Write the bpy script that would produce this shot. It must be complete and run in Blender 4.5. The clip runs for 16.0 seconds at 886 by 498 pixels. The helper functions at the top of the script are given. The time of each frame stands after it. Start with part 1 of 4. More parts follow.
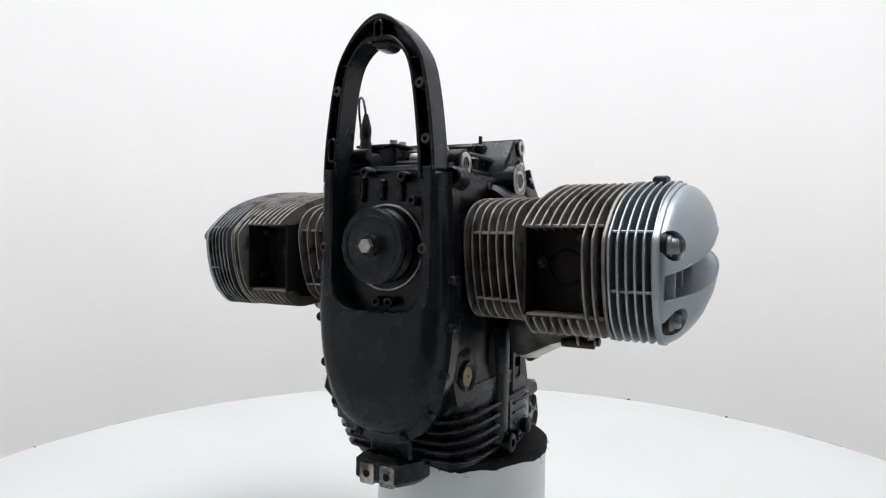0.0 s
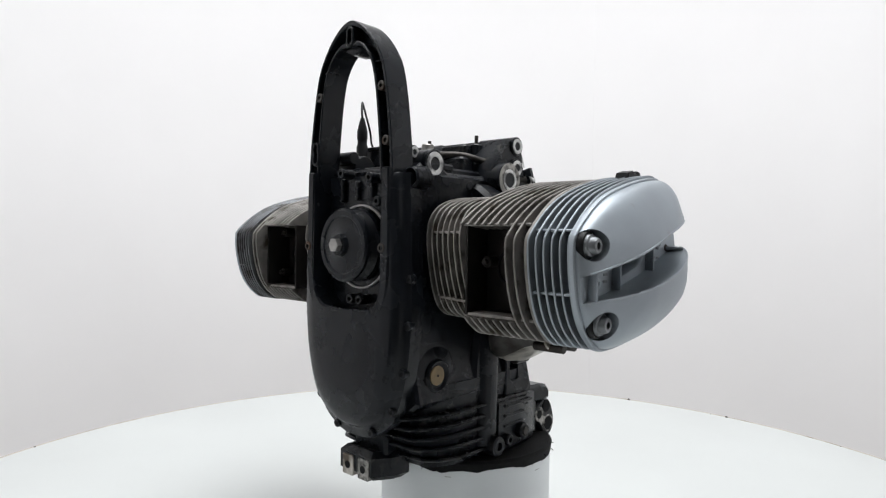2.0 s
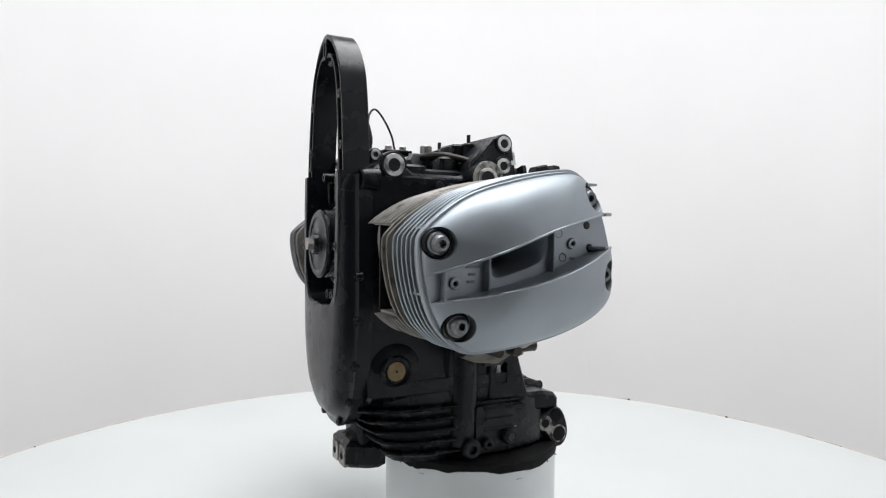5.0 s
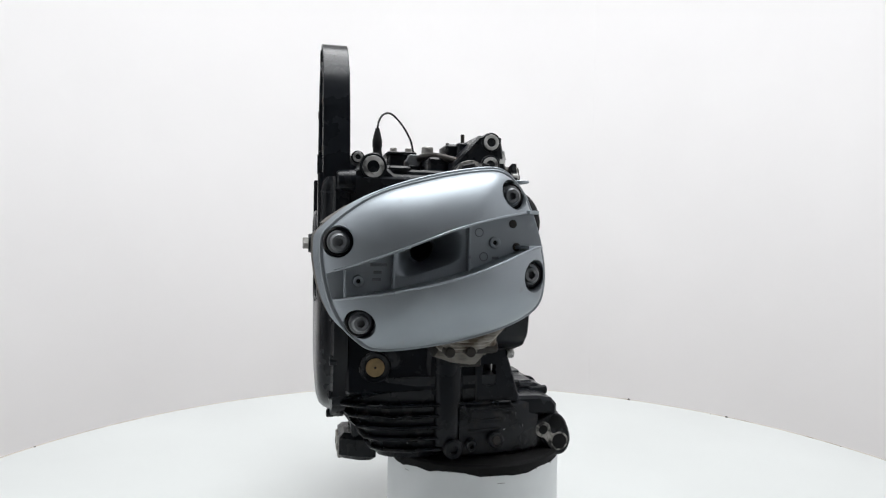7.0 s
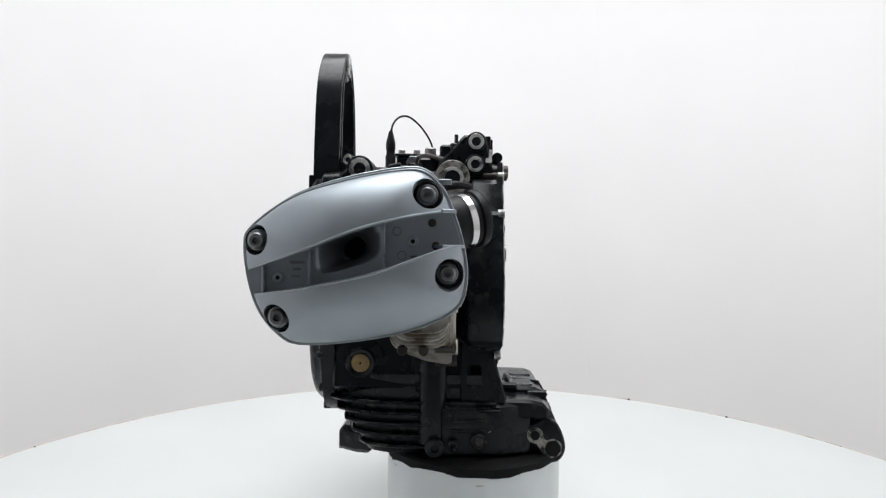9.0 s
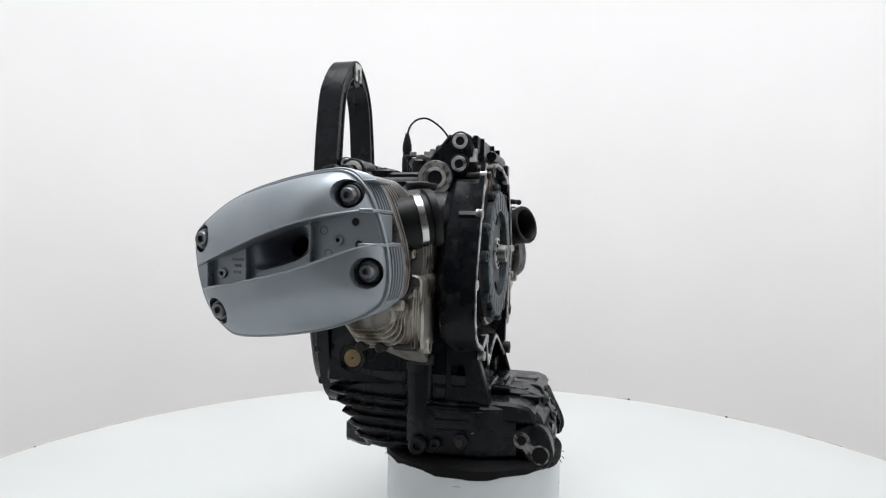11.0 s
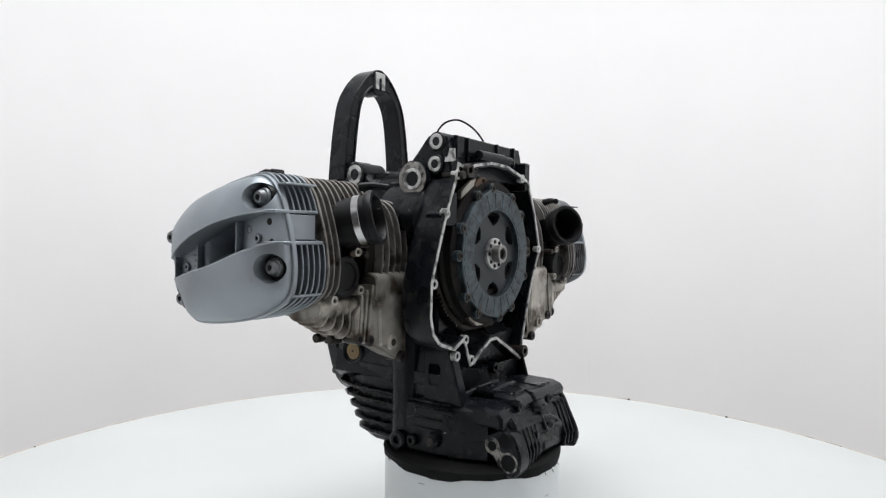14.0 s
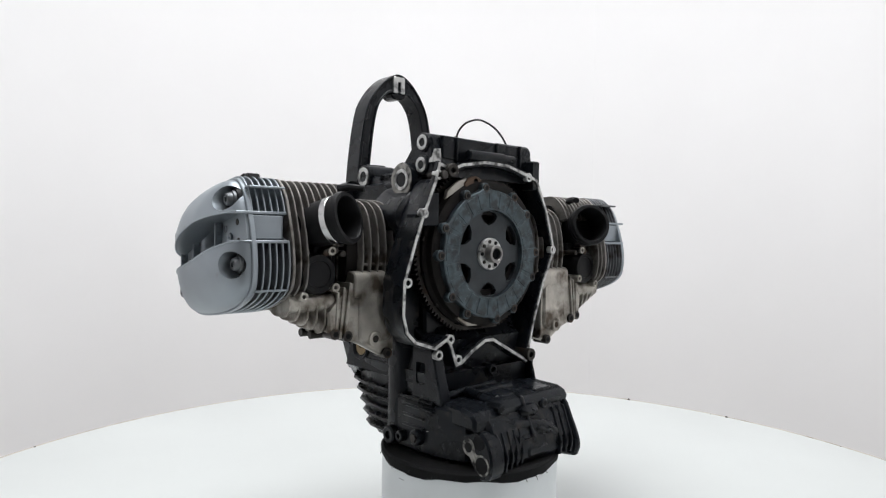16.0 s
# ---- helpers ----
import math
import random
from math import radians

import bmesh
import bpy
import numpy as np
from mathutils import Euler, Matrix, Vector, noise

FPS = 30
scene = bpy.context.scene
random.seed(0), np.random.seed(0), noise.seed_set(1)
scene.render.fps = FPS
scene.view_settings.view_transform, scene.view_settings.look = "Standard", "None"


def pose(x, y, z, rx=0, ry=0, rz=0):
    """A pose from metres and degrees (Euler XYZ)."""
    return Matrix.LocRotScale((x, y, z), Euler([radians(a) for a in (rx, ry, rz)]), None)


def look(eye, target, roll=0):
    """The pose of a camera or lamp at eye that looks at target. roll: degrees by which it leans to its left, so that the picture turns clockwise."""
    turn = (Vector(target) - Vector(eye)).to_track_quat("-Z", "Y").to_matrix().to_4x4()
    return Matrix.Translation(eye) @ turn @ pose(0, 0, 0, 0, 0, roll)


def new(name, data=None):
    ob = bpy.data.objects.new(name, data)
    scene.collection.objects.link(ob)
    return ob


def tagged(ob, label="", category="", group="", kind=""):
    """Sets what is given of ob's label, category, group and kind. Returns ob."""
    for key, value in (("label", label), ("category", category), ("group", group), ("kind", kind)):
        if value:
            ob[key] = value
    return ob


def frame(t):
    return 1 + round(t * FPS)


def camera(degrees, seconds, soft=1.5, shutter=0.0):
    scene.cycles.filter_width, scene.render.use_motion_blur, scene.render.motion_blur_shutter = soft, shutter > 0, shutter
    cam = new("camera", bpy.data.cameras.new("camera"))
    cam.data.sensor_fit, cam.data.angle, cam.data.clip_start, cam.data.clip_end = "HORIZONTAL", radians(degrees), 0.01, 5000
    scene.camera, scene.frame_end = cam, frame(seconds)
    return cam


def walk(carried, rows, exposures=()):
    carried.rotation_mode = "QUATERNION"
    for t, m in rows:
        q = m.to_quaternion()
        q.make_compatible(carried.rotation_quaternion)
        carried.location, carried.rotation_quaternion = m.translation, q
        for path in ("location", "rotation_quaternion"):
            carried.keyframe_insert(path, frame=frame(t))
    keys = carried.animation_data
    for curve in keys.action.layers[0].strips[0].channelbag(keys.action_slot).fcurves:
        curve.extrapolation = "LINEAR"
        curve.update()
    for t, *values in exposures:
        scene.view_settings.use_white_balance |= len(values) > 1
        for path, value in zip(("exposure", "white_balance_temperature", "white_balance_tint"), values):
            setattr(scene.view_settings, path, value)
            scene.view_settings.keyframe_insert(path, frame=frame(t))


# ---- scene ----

# ---- camera: stands still ----
cam = camera(68.07, 16.0, soft=1.2)
EYE = pose(0, -0.99, 0.485) @ pose(0, 0, 0, 0, 0, 1.359) @ pose(0, 0, 0, 90 - 1.316) @ pose(0, 0, 0, 0, 0, 0.826)
walk(cam, [(0.0, EYE), (16.0, EYE)])

# ---- light ----
world = bpy.data.worlds.new("world")
scene.world = world
world.use_nodes = True
world.node_tree.nodes["Background"].inputs[0].default_value = (0.9, 0.95, 1.0, 1)
world.node_tree.nodes["Background"].inputs[1].default_value = 0.05
scene.view_settings.exposure = 0.3


def area(name, where, target, size, watts, colour):
    lamp = bpy.data.lights.new(name, "AREA")
    lamp.shape, lamp.size, lamp.energy, lamp.color = "DISK", size, watts, colour
    ob = new(name, lamp)
    ob.matrix_world = look(where, target)
    return ob


area("ceiling_light", (0, -0.05, 2.45), (0, -0.05, 0), 1.8, 48.5, (0.964, 0.985, 1.0))
area("wall_wash_light", (0, 0.5, 2.42), (0, 2.0, 1.0), 0.9, 5.5, (1.0, 0.965, 0.965))


# ---- materials ----
def material(name, base, rough=0.5, metal=0.0, vary=0.2, scale=40, bump=0.15, fine=400, spots=None, spot_amount=0.35, spot_scale=18, coat=0.0, spec=0.5, rvar=1.0, lumps=0.0):
    m = bpy.data.materials.new(name)
    m.use_nodes = True
    n, l = m.node_tree.nodes, m.node_tree.links
    b = n["Principled BSDF"]
    b.inputs["Metallic"].default_value = metal
    b.inputs["Coat Weight"].default_value = coat
    b.inputs["Specular IOR Level"].default_value = spec
    co = n.new("ShaderNodeTexCoord")
    big = n.new("ShaderNodeTexNoise")
    big.inputs["Scale"].default_value, big.inputs["Detail"].default_value = scale, 6
    small = n.new("ShaderNodeTexNoise")
    small.inputs["Scale"].default_value, small.inputs["Detail"].default_value = fine, 4
    l.new(co.outputs["Object"], big.inputs["Vector"])
    l.new(co.outputs["Object"], small.inputs["Vector"])
    ramp = n.new("ShaderNodeValToRGB")
    lo = tuple(c * (1 - vary) for c in base)
    hi = tuple(min(1, c * (1 + vary)) for c in base)
    ramp.color_ramp.elements[0].position, ramp.color_ramp.elements[0].color = 0.3, (*lo, 1)
    ramp.color_ramp.elements[1].position, ramp.color_ramp.elements[1].color = 0.7, (*hi, 1)
    l.new(big.outputs["Fac"], ramp.inputs["Fac"])
    colour = ramp.outputs["Color"]
    if spots:
        dirt = n.new("ShaderNodeTexNoise")
        dirt.inputs["Scale"].default_value, dirt.inputs["Detail"].default_value = spot_scale, 8
        l.new(co.outputs["Object"], dirt.inputs["Vector"])
        cut = n.new("ShaderNodeMapRange")
        cut.inputs["From Min"].default_value, cut.inputs["From Max"].default_value = 0.62 - spot_amount * 0.35, 0.72 - spot_amount * 0.2
        l.new(dirt.outputs["Fac"], cut.inputs["Value"])
        mix = n.new("ShaderNodeMix")
        mix.data_type = "RGBA"
        mix.inputs["B"].default_value = (*spots, 1)
        l.new(cut.outputs["Result"], mix.inputs["Factor"])
        l.new(colour, mix.inputs["A"])
        colour = mix.outputs["Result"]
    l.new(colour, b.inputs["Base Color"])
    rr = n.new("ShaderNodeMapRange")
    rr.inputs["To Min"].default_value, rr.inputs["To Max"].default_value = max(0.02, rough - 0.08 * rvar), min(1, rough + 0.1 * rvar)
    l.new(big.outputs["Fac"], rr.inputs["Value"])
    l.new(rr.outputs["Result"], b.inputs["Roughness"])
    if bump:
        bp = n.new("ShaderNodeBump")
        bp.inputs["Strength"].default_value, bp.inputs["Distance"].default_value = bump, 0.001
        l.new(small.outputs["Fac"], bp.inputs["Height"])
        l.new(bp.outputs["Normal"], b.inputs["Normal"])
        if lumps:
            wide = n.new("ShaderNodeTexNoise")
            wide.inputs["Scale"].default_value, wide.inputs["Detail"].default_value = 55, 3
            l.new(co.outputs["Object"], wide.inputs["Vector"])
            bp2 = n.new("ShaderNodeBump")
            bp2.inputs["Strength"].default_value, bp2.inputs["Distance"].default_value = lumps, 0.004
            l.new(wide.outputs["Fac"], bp2.inputs["Height"])
            l.new(bp2.outputs["Normal"], bp.inputs["Normal"])
    return m


M_WALL = material("white_wall", (0.873, 0.8635, 0.867), 0.9, vary=0.02, scale=1.5, bump=0.05, fine=60)
M_CEIL = material("white_ceiling", (0.85, 0.85, 0.86), 0.9, vary=0.02, scale=2, bump=0.0)
M_TABLE = material("white_table", (0.614, 0.634, 0.626), 0.5, vary=0.03, scale=3, bump=0.03, fine=120)
M_PED = material("white_pedestal", (0.72, 0.75, 0.76), 0.45, vary=0.05, scale=12, bump=0.05, fine=90, spec=0.4)
M_MAT = material("black_rubber", (0.008, 0.008, 0.0085), 0.75, spec=0.15, vary=0.3, scale=60, bump=0.4, fine=500)
M_BLACK = material("black_paint", (0.0072, 0.0086, 0.0112), 0.24, spec=0.21, rvar=1.6, lumps=0.05, vary=0.25, scale=25, bump=0.05, fine=600, spots=(0.0085, 0.01, 0.013), spot_amount=0.2, spot_scale=40)
M_BLACKC = material("black_casting", (0.0062, 0.0075, 0.0099), 0.27, spec=0.21, rvar=2.0, lumps=0.12, vary=0.3, scale=30, bump=0.2, fine=500, spots=(0.022, 0.021, 0.02), spot_amount=0.16, spot_scale=60)
M_SILVER = material("silver_paint", (0.305, 0.337, 0.366), 0.45, metal=0.76, rvar=0.8, vary=0.14, scale=8, bump=0.04, fine=900, spots=(0.3, 0.31, 0.32), spot_amount=-0.08, spot_scale=45)
M_SILVERC = material("silver_rough_casting", (0.3, 0.335, 0.365), 0.42, metal=0.6, vary=0.15, scale=40, bump=0.3, fine=700, spots=(0.12, 0.11, 0.1), spot_amount=0.15, spot_scale=60)
# Silver with grime spots; its low base paints the shade between cover fins.
M_GAP = material("shaded_grimy_silver", (0.15, 0.152, 0.158), 0.48, metal=0.5, vary=0.3, scale=40, bump=0.3, fine=600, spots=(0.06, 0.054, 0.048), spot_amount=0.35, spot_scale=45)
M_DULL = material("dirty_dull_silver", (0.15, 0.155, 0.165), 0.45, metal=0.6, vary=0.25, scale=30, bump=0.2, fine=600, spots=(0.05, 0.045, 0.04), spot_amount=0.3, spot_scale=40)
M_OILY = material("oily_dark_alloy", (0.06, 0.057, 0.054), 0.34, metal=0.6, lumps=0.3, vary=0.35, scale=30, bump=0.3, fine=500, spots=(0.02, 0.016, 0.013), spot_amount=0.4, spot_scale=26)
M_FIN = material("dirty_alloy_fin", (0.228, 0.214, 0.2), 0.5, metal=0.5, vary=0.3, scale=35, bump=0.3, fine=500, spots=(0.07, 0.058, 0.045), spot_amount=0.25, spot_scale=40)
# Near-black alloy; on the finned cores it paints the shade of the gaps.
M_HEAD = material("near_black_alloy", (0.015, 0.013, 0.012), 0.6, metal=0.3, spec=0.2, vary=0.4, scale=40, bump=0.4, fine=400, spots=(0.015, 0.013, 0.012), spot_amount=0.4, spot_scale=30)
M_ALLOY = material("raw_cast_alloy", (0.42, 0.395, 0.355), 0.34, metal=0.62, lumps=0.35, vary=0.3, scale=30, bump=0.3, fine=500, spots=(0.08, 0.062, 0.045), spot_amount=0.42, spot_scale=26)
M_BARE = material("bare_machined_alloy", (0.56, 0.56, 0.55), 0.35, metal=0.5, vary=0.2, scale=50, bump=0.1, fine=400, spots=(0.1, 0.1, 0.1), spot_amount=0.4, spot_scale=70)
M_STEEL = material("steel", (0.3, 0.29, 0.28), 0.4, metal=0.9, vary=0.25, scale=60, bump=0.1, fine=500)
M_DARKST = material("dark_steel", (0.04, 0.036, 0.033), 0.45, metal=0.7, vary=0.3, scale=50, bump=0.2, fine=400, spots=(0.06, 0.035, 0.02), spot_amount=0.2, spot_scale=30)
M_CHROME = material("chrome", (0.55, 0.55, 0.55), 0.18, metal=1.0, vary=0.05, scale=30, bump=0.03)
M_RUBBER = material("matt_rubber", (0.0085, 0.0085, 0.0095), 0.45, spec=0.2, vary=0.25, scale=50, bump=0.15, fine=500)
M_PLATE = material("blue_grey_pressure_plate", (0.056, 0.078, 0.089), 0.42, metal=0.4, vary=0.45, scale=70, bump=0.25, fine=350, spots=(0.03, 0.035, 0.04), spot_amount=0.45, spot_scale=75)
M_DISC = material("grey_clutch_disc", (0.036, 0.042, 0.047), 0.5, metal=0.4, vary=0.2, scale=50, bump=0.1, fine=500)
M_RUST = material("rusty_steel", (0.11, 0.068, 0.045), 0.6, metal=0.4, vary=0.35, scale=60, bump=0.3, fine=300)
M_PLUG = material("yellowed_plastic", (0.22, 0.148, 0.062), 0.5, vary=0.3, scale=60, bump=0.1, fine=300, spots=(0.2, 0.14, 0.06), spot_amount=0.2, spot_scale=70)
M_NUT = material("grey_nut_steel", (0.18, 0.19, 0.2), 0.4, metal=0.6, vary=0.2, scale=80, bump=0.1, fine=500)
M_WORN = material("worn_black_on_alloy", (0.3, 0.29, 0.27), 0.5, metal=0.5, vary=0.3, scale=80, bump=0.3, fine=500, spots=(0.02, 0.02, 0.02), spot_amount=0.5, spot_scale=110)
M_ROOM = material("dim_room_grey", (0.2, 0.2, 0.205), 0.9, vary=0.1, scale=2, bump=0.0)
# Colour of the unseen floor, chosen pale and warm as a reflector.
M_FLOOR = material("bounce_floor", (0.78, 0.75, 0.71), 0.7, vary=0.05, scale=3, bump=0.0)
M_EDGE = material("worn_beige_edge", (0.6, 0.55, 0.48), 0.7, vary=0.15, scale=12, bump=0.1, fine=200, spots=(0.35, 0.28, 0.2), spot_amount=0.2, spot_scale=20)
# Near-black; solid plugs of it stand for the shade inside bores and sockets.
M_HOLE = material("black_hole", (0.012, 0.012, 0.013), 0.8, spec=0.1, vary=0.2, scale=60, bump=0.0)
M_LINE = material("pencil_grey", (0.45, 0.46, 0.46), 0.8, vary=0.2, scale=60, bump=0.0)


# ---- mesh tools ----
def part(name, bm, mat, parent=None, label="", smooth=35):
    bmesh.ops.recalc_face_normals(bm, faces=bm.faces)
    me = bpy.data.meshes.new(name)
    bm.to_mesh(me)
    bm.free()
    if smooth:
        me.shade_smooth()
        me.set_sharp_from_angle(angle=radians(smooth))
    me.materials.append(mat)
    ob = new(name, me)
    if parent:
        ob.parent = parent
    if label:
        ob["label"] = label
    return ob


def put(axis, u, v, w):
    """u, v in the plane across the axis, w along it."""
    return {"X": (w, u, v), "Y": (u, w, v), "Z": (u, v, w)}[axis]


def spline(points, per=6, closed=True):
    """Smooth curve through the points."""
    n, out = len(points), []
    for i in range(n if closed else n - 1):
        g = [points[(i + k) % n] if closed else points[min(max(i + k, 0), n - 1)] for k in (-1, 0, 1, 2)]
        for s in range(per):
            t = s / per
            out.append(tuple(0.5 * (2 * g[1][c] + (g[2][c] - g[0][c]) * t + (2 * g[0][c] - 5 * g[1][c] + 4 * g[2][c] - g[3][c]) * t * t
                                    + (3 * g[1][c] - g[0][c] - 3 * g[2][c] + g[3][c]) * t ** 3) for c in range(len(points[0]))))
    if not closed:
        out.append(tuple(points[-1]))
    return out


def inset(points, d):
    """The outline moved inwards by d (counter-clockwise or clockwise alike)."""
    n = len(points)
    turn = sum(points[i][0] * points[(i + 1) % n][1] - points[(i + 1) % n][0] * points[i][1] for i in range(n))
    sign, out = (1 if turn > 0 else -1), []
    for i in range(n):
        (ax, ay), (bx, by), (cx, cy) = points[i - 1], points[i], points[(i + 1) % n]
        e1 = Vector((bx - ax, by - ay)).normalized()
        e2 = Vector((cx - bx, cy - by)).normalized()
        n1, n2 = Vector((-e1.y, e1.x)), Vector((-e2.y, e2.x))
        m = n1 + n2
        m = m / max(0.35, m.dot(n1)) if m.length > 1e-6 else n1
        out.append((bx + sign * d * m.x, by + sign * d * m.y))
    return out


def loft(bm, rings, caps=True):
    rows = [[bm.verts.new(p) for p in ring] for ring in rings]
    n = len(rows[0])
    for a, b in zip(rows, rows[1:]):
        for i in range(n):
            bm.faces.new((a[i], a[(i + 1) % n], b[(i + 1) % n], b[i]))
    if caps:
        bm.faces.new(rows[0])
        bm.faces.new(rows[-1])
    return rows


def loft_shell(inner, outer):
    """A thin open shell between two sets of rings."""
    bm = B()
    loft(bm, inner + outer[::-1] + inner[:1], caps=False)
    bmesh.ops.remove_doubles(bm, verts=bm.verts, dist=1e-7)
    return bm


def prism(bm, points, axis, a, b, bevel=0.0):
    """A plate of that outline from a to b along the axis, its rims bevelled."""
    if bevel:
        ins = inset(points, bevel)
        s = bevel if b > a else -bevel
        rings = [[put(axis, *p, a) for p in ins], [put(axis, *p, a + s) for p in points], [put(axis, *p, b - s) for p in points], [put(axis, *p, b) for p in ins]]
    else:
        rings = [[put(axis, *p, a) for p in points], [put(axis, *p, b) for p in points]]
    loft(bm, rings)
    return bm


def circle(cu, cv, r, n=24, start=0.0):
    return [(cu + r * math.cos(start + 2 * math.pi * i / n), cv + r * math.sin(start + 2 * math.pi * i / n)) for i in range(n)]


def rod(bm, axis, cu, cv, r, a, b, n=24, bevel=0.0):
    return prism(bm, circle(cu, cv, r, n), axis, a, b, bevel)


def lathe(bm, axis, cu, cv, profile, n=32):
    """A closed profile of (radius, along) turned round the axis."""
    rings = []
    for i in range(n):
        c, s = math.cos(2 * math.pi * i / n), math.sin(2 * math.pi * i / n)
        rings.append([put(axis, cu + r * c, cv + r * s, w) for r, w in profile])
    loft(bm, rings + rings[:1], caps=False)
    bmesh.ops.remove_doubles(bm, verts=bm.verts, dist=1e-6)
    return bm


def ring(bm, axis, cu, cv, r0, r1, a, b, n=32, bevel=0.0008):
    e = bevel
    return lathe(bm, axis, cu, cv, [(r0, a), (r1 - e, a), (r1, a + e), (r1, b - e), (r1 - e, b), (r0 + e, b), (r0, b - e)], n)


def rect(u0, v0, u1, v1, r=0.004, k=3):
    out = []
    for cu, cv, a in ((u1 - r, v0 + r, -90), (u1 - r, v1 - r, 0), (u0 + r, v1 - r, 90), (u0 + r, v0 + r, 180)):
        for i in range(k + 1):
            t = radians(a + 90 * i / k)
            out.append((cu + r * math.cos(t), cv + r * math.sin(t)))
    return out


def box(bm, x0, x1, y0, y1, z0, z1, r=0.004, bevel=0.002, axis="Z"):
    if axis == "Z":
        return prism(bm, rect(x0, y0, x1, y1, r), "Z", z0, z1, bevel)
    if axis == "Y":
        return prism(bm, rect(x0, z0, x1, z1, r), "Y", y0, y1, bevel)
    return prism(bm, rect(y0, z0, y1, z1, r), "X", x0, x1, bevel)


def pipe(bm, path, r, n=10):
    """A round bar along a path of points."""
    pts = [Vector(p) for p in path]
    rings, up = [], Vector((0.3, 0.9, 0.2)).normalized()
    for i, p in enumerate(pts):
        d = (pts[min(i + 1, len(pts) - 1)] - pts[max(i - 1, 0)]).normalized()
        u = d.cross(up).normalized()
        w = d.cross(u)
        rr = r[i] if isinstance(r, (list, tuple)) else r
        rings.append([p + rr * (u * math.cos(2 * math.pi * k / n) + w * math.sin(2 * math.pi * k / n)) for k in range(n)])
    loft(bm, rings)
    return bm


def carve(bm, *cutters):
    """bm less the cutters, as a new bmesh."""
    def temp(b):
        bmesh.ops.recalc_face_normals(b, faces=b.faces)
        me = bpy.data.meshes.new("temp")
        b.to_mesh(me)
        b.free()
        return new("temp", me)
    body = temp(bm)
    cuts = [temp(c) for c in cutters]
    for c in cuts:
        mod = body.modifiers.new("cut", "BOOLEAN")
        mod.operation, mod.object, mod.solver = "DIFFERENCE", c, "EXACT"
    dg = bpy.context.evaluated_depsgraph_get()
    dg.update()
    me = bpy.data.meshes.new_from_object(body.evaluated_get(dg))
    out = bmesh.new()
    out.from_mesh(me)
    for o in (body, *cuts):
        d = o.data
        bpy.data.objects.remove(o)
        bpy.data.meshes.remove(d)
    bpy.data.meshes.remove(me)
    return out


B = bmesh.new

# ---- the studio: round white wall, ceiling and round table ----
def studio():
    r, arc = 2.0, [radians(-52 + 284 * k / 100) for k in range(101)]
    bm = B()
    strip = [(r * math.cos(t), r * math.sin(t)) for t in arc] + [((r + 0.03) * math.cos(t), (r + 0.03) * math.sin(t)) for t in arc[::-1]]
    prism(bm, strip, "Z", -0.9, 2.5)
    tagged(part("wall_round", bm, M_WALL, smooth=20), "curved seamless white studio wall", "wall", kind="structure")
    for deg in (128.7, 73.0):
        t = radians(deg)
        bm = prism(B(), rect(-0.002, -0.0007, 0.002, 0.0007, 0.0004, 1), "Z", -0.9, 2.5)
        bmesh.ops.transform(bm, matrix=pose(r * math.cos(t), r * math.sin(t), 0, 0, 0, deg + 90), verts=bm.verts)
        tagged(part("trim", bm, M_WALL), "faint upright seam in the white wall", "seam", kind="structure")
    bm = rod(B(), "Z", 0, 0, 3.5, 2.52, 2.55, 64)
    tagged(part("ceiling", bm, M_CEIL), "plain white studio ceiling", "ceiling", kind="structure")
    # Out of view; added pale so its bounce brightens the lower wall.
    bm = rod(B(), "Z", 0, 0, 3.5, -0.95, -0.902, 64)
    tagged(part("floor", bm, M_FLOOR), "unseen pale warm floor that bounces light up", "floor", kind="structure")
    # Unseen outer wall, added dim so metal and gloss reflect something dark.
    bm = B()
    a, c = circle(0, 0, 3.5, 64), circle(0, 0, 3.55, 64)
    loft(bm, [[(*p, -0.95) for p in a], [(*p, 2.52) for p in a], [(*p, 2.52) for p in c], [(*p, -0.95) for p in c], [(*p, -0.95) for p in a]], caps=False)
    tagged(part("wall_room", bm, M_ROOM), "unseen plain dim outer wall for dark reflections", "wall", kind="structure")
    table = tagged(new("round_table"), "large round white table with a thin worn rim", "table")
    bm = rod(B(), "Z", 0.014, 0.086, 1.009, -0.03, 0.0, 160, 0.002)
    part("tabletop", bm, M_TABLE, table)
    bm = ring(B(), "Z", 0.014, 0.086, 1.0092, 1.0125, -0.03, 0.0005, 160, 0.0004)
    part("edge_band", bm, M_EDGE, table, "worn beige edge band")
    bm = rod(B(), "Z", 0.014, 0.086, 0.25, -0.902, -0.03, 48)
    part("table_base", bm, M_TABLE, table)
    rng = random.Random(11)
    for deg, size in ((60.3, 0.004), (44.5, 0.003), (47.0, 0.0015), (101, 0.0012), (160, 0.002), (28, 0.0015), (75, 0.0012)):
        t = radians(deg)
        bm = B()
        bmesh.ops.create_icosphere(bm, subdivisions=1, radius=size, matrix=pose(0.014 + 1.006 * math.cos(t), 0.086 + 1.006 * math.sin(t), size * 0.3))
        for v in bm.verts:
            v.co.x += rng.uniform(-0.4, 0.4) * size
        part("crumb", bm, M_DARKST, table, "dark crumb at the rim")


studio()

# ---- the engine ----
engine = tagged(new("engine"), "black twin-cylinder boxer motorcycle engine with silver valve covers", "engine")
pedestal = tagged(new("pedestal"), "round white pedestal with a ragged black rubber mat on top", "pedestal")

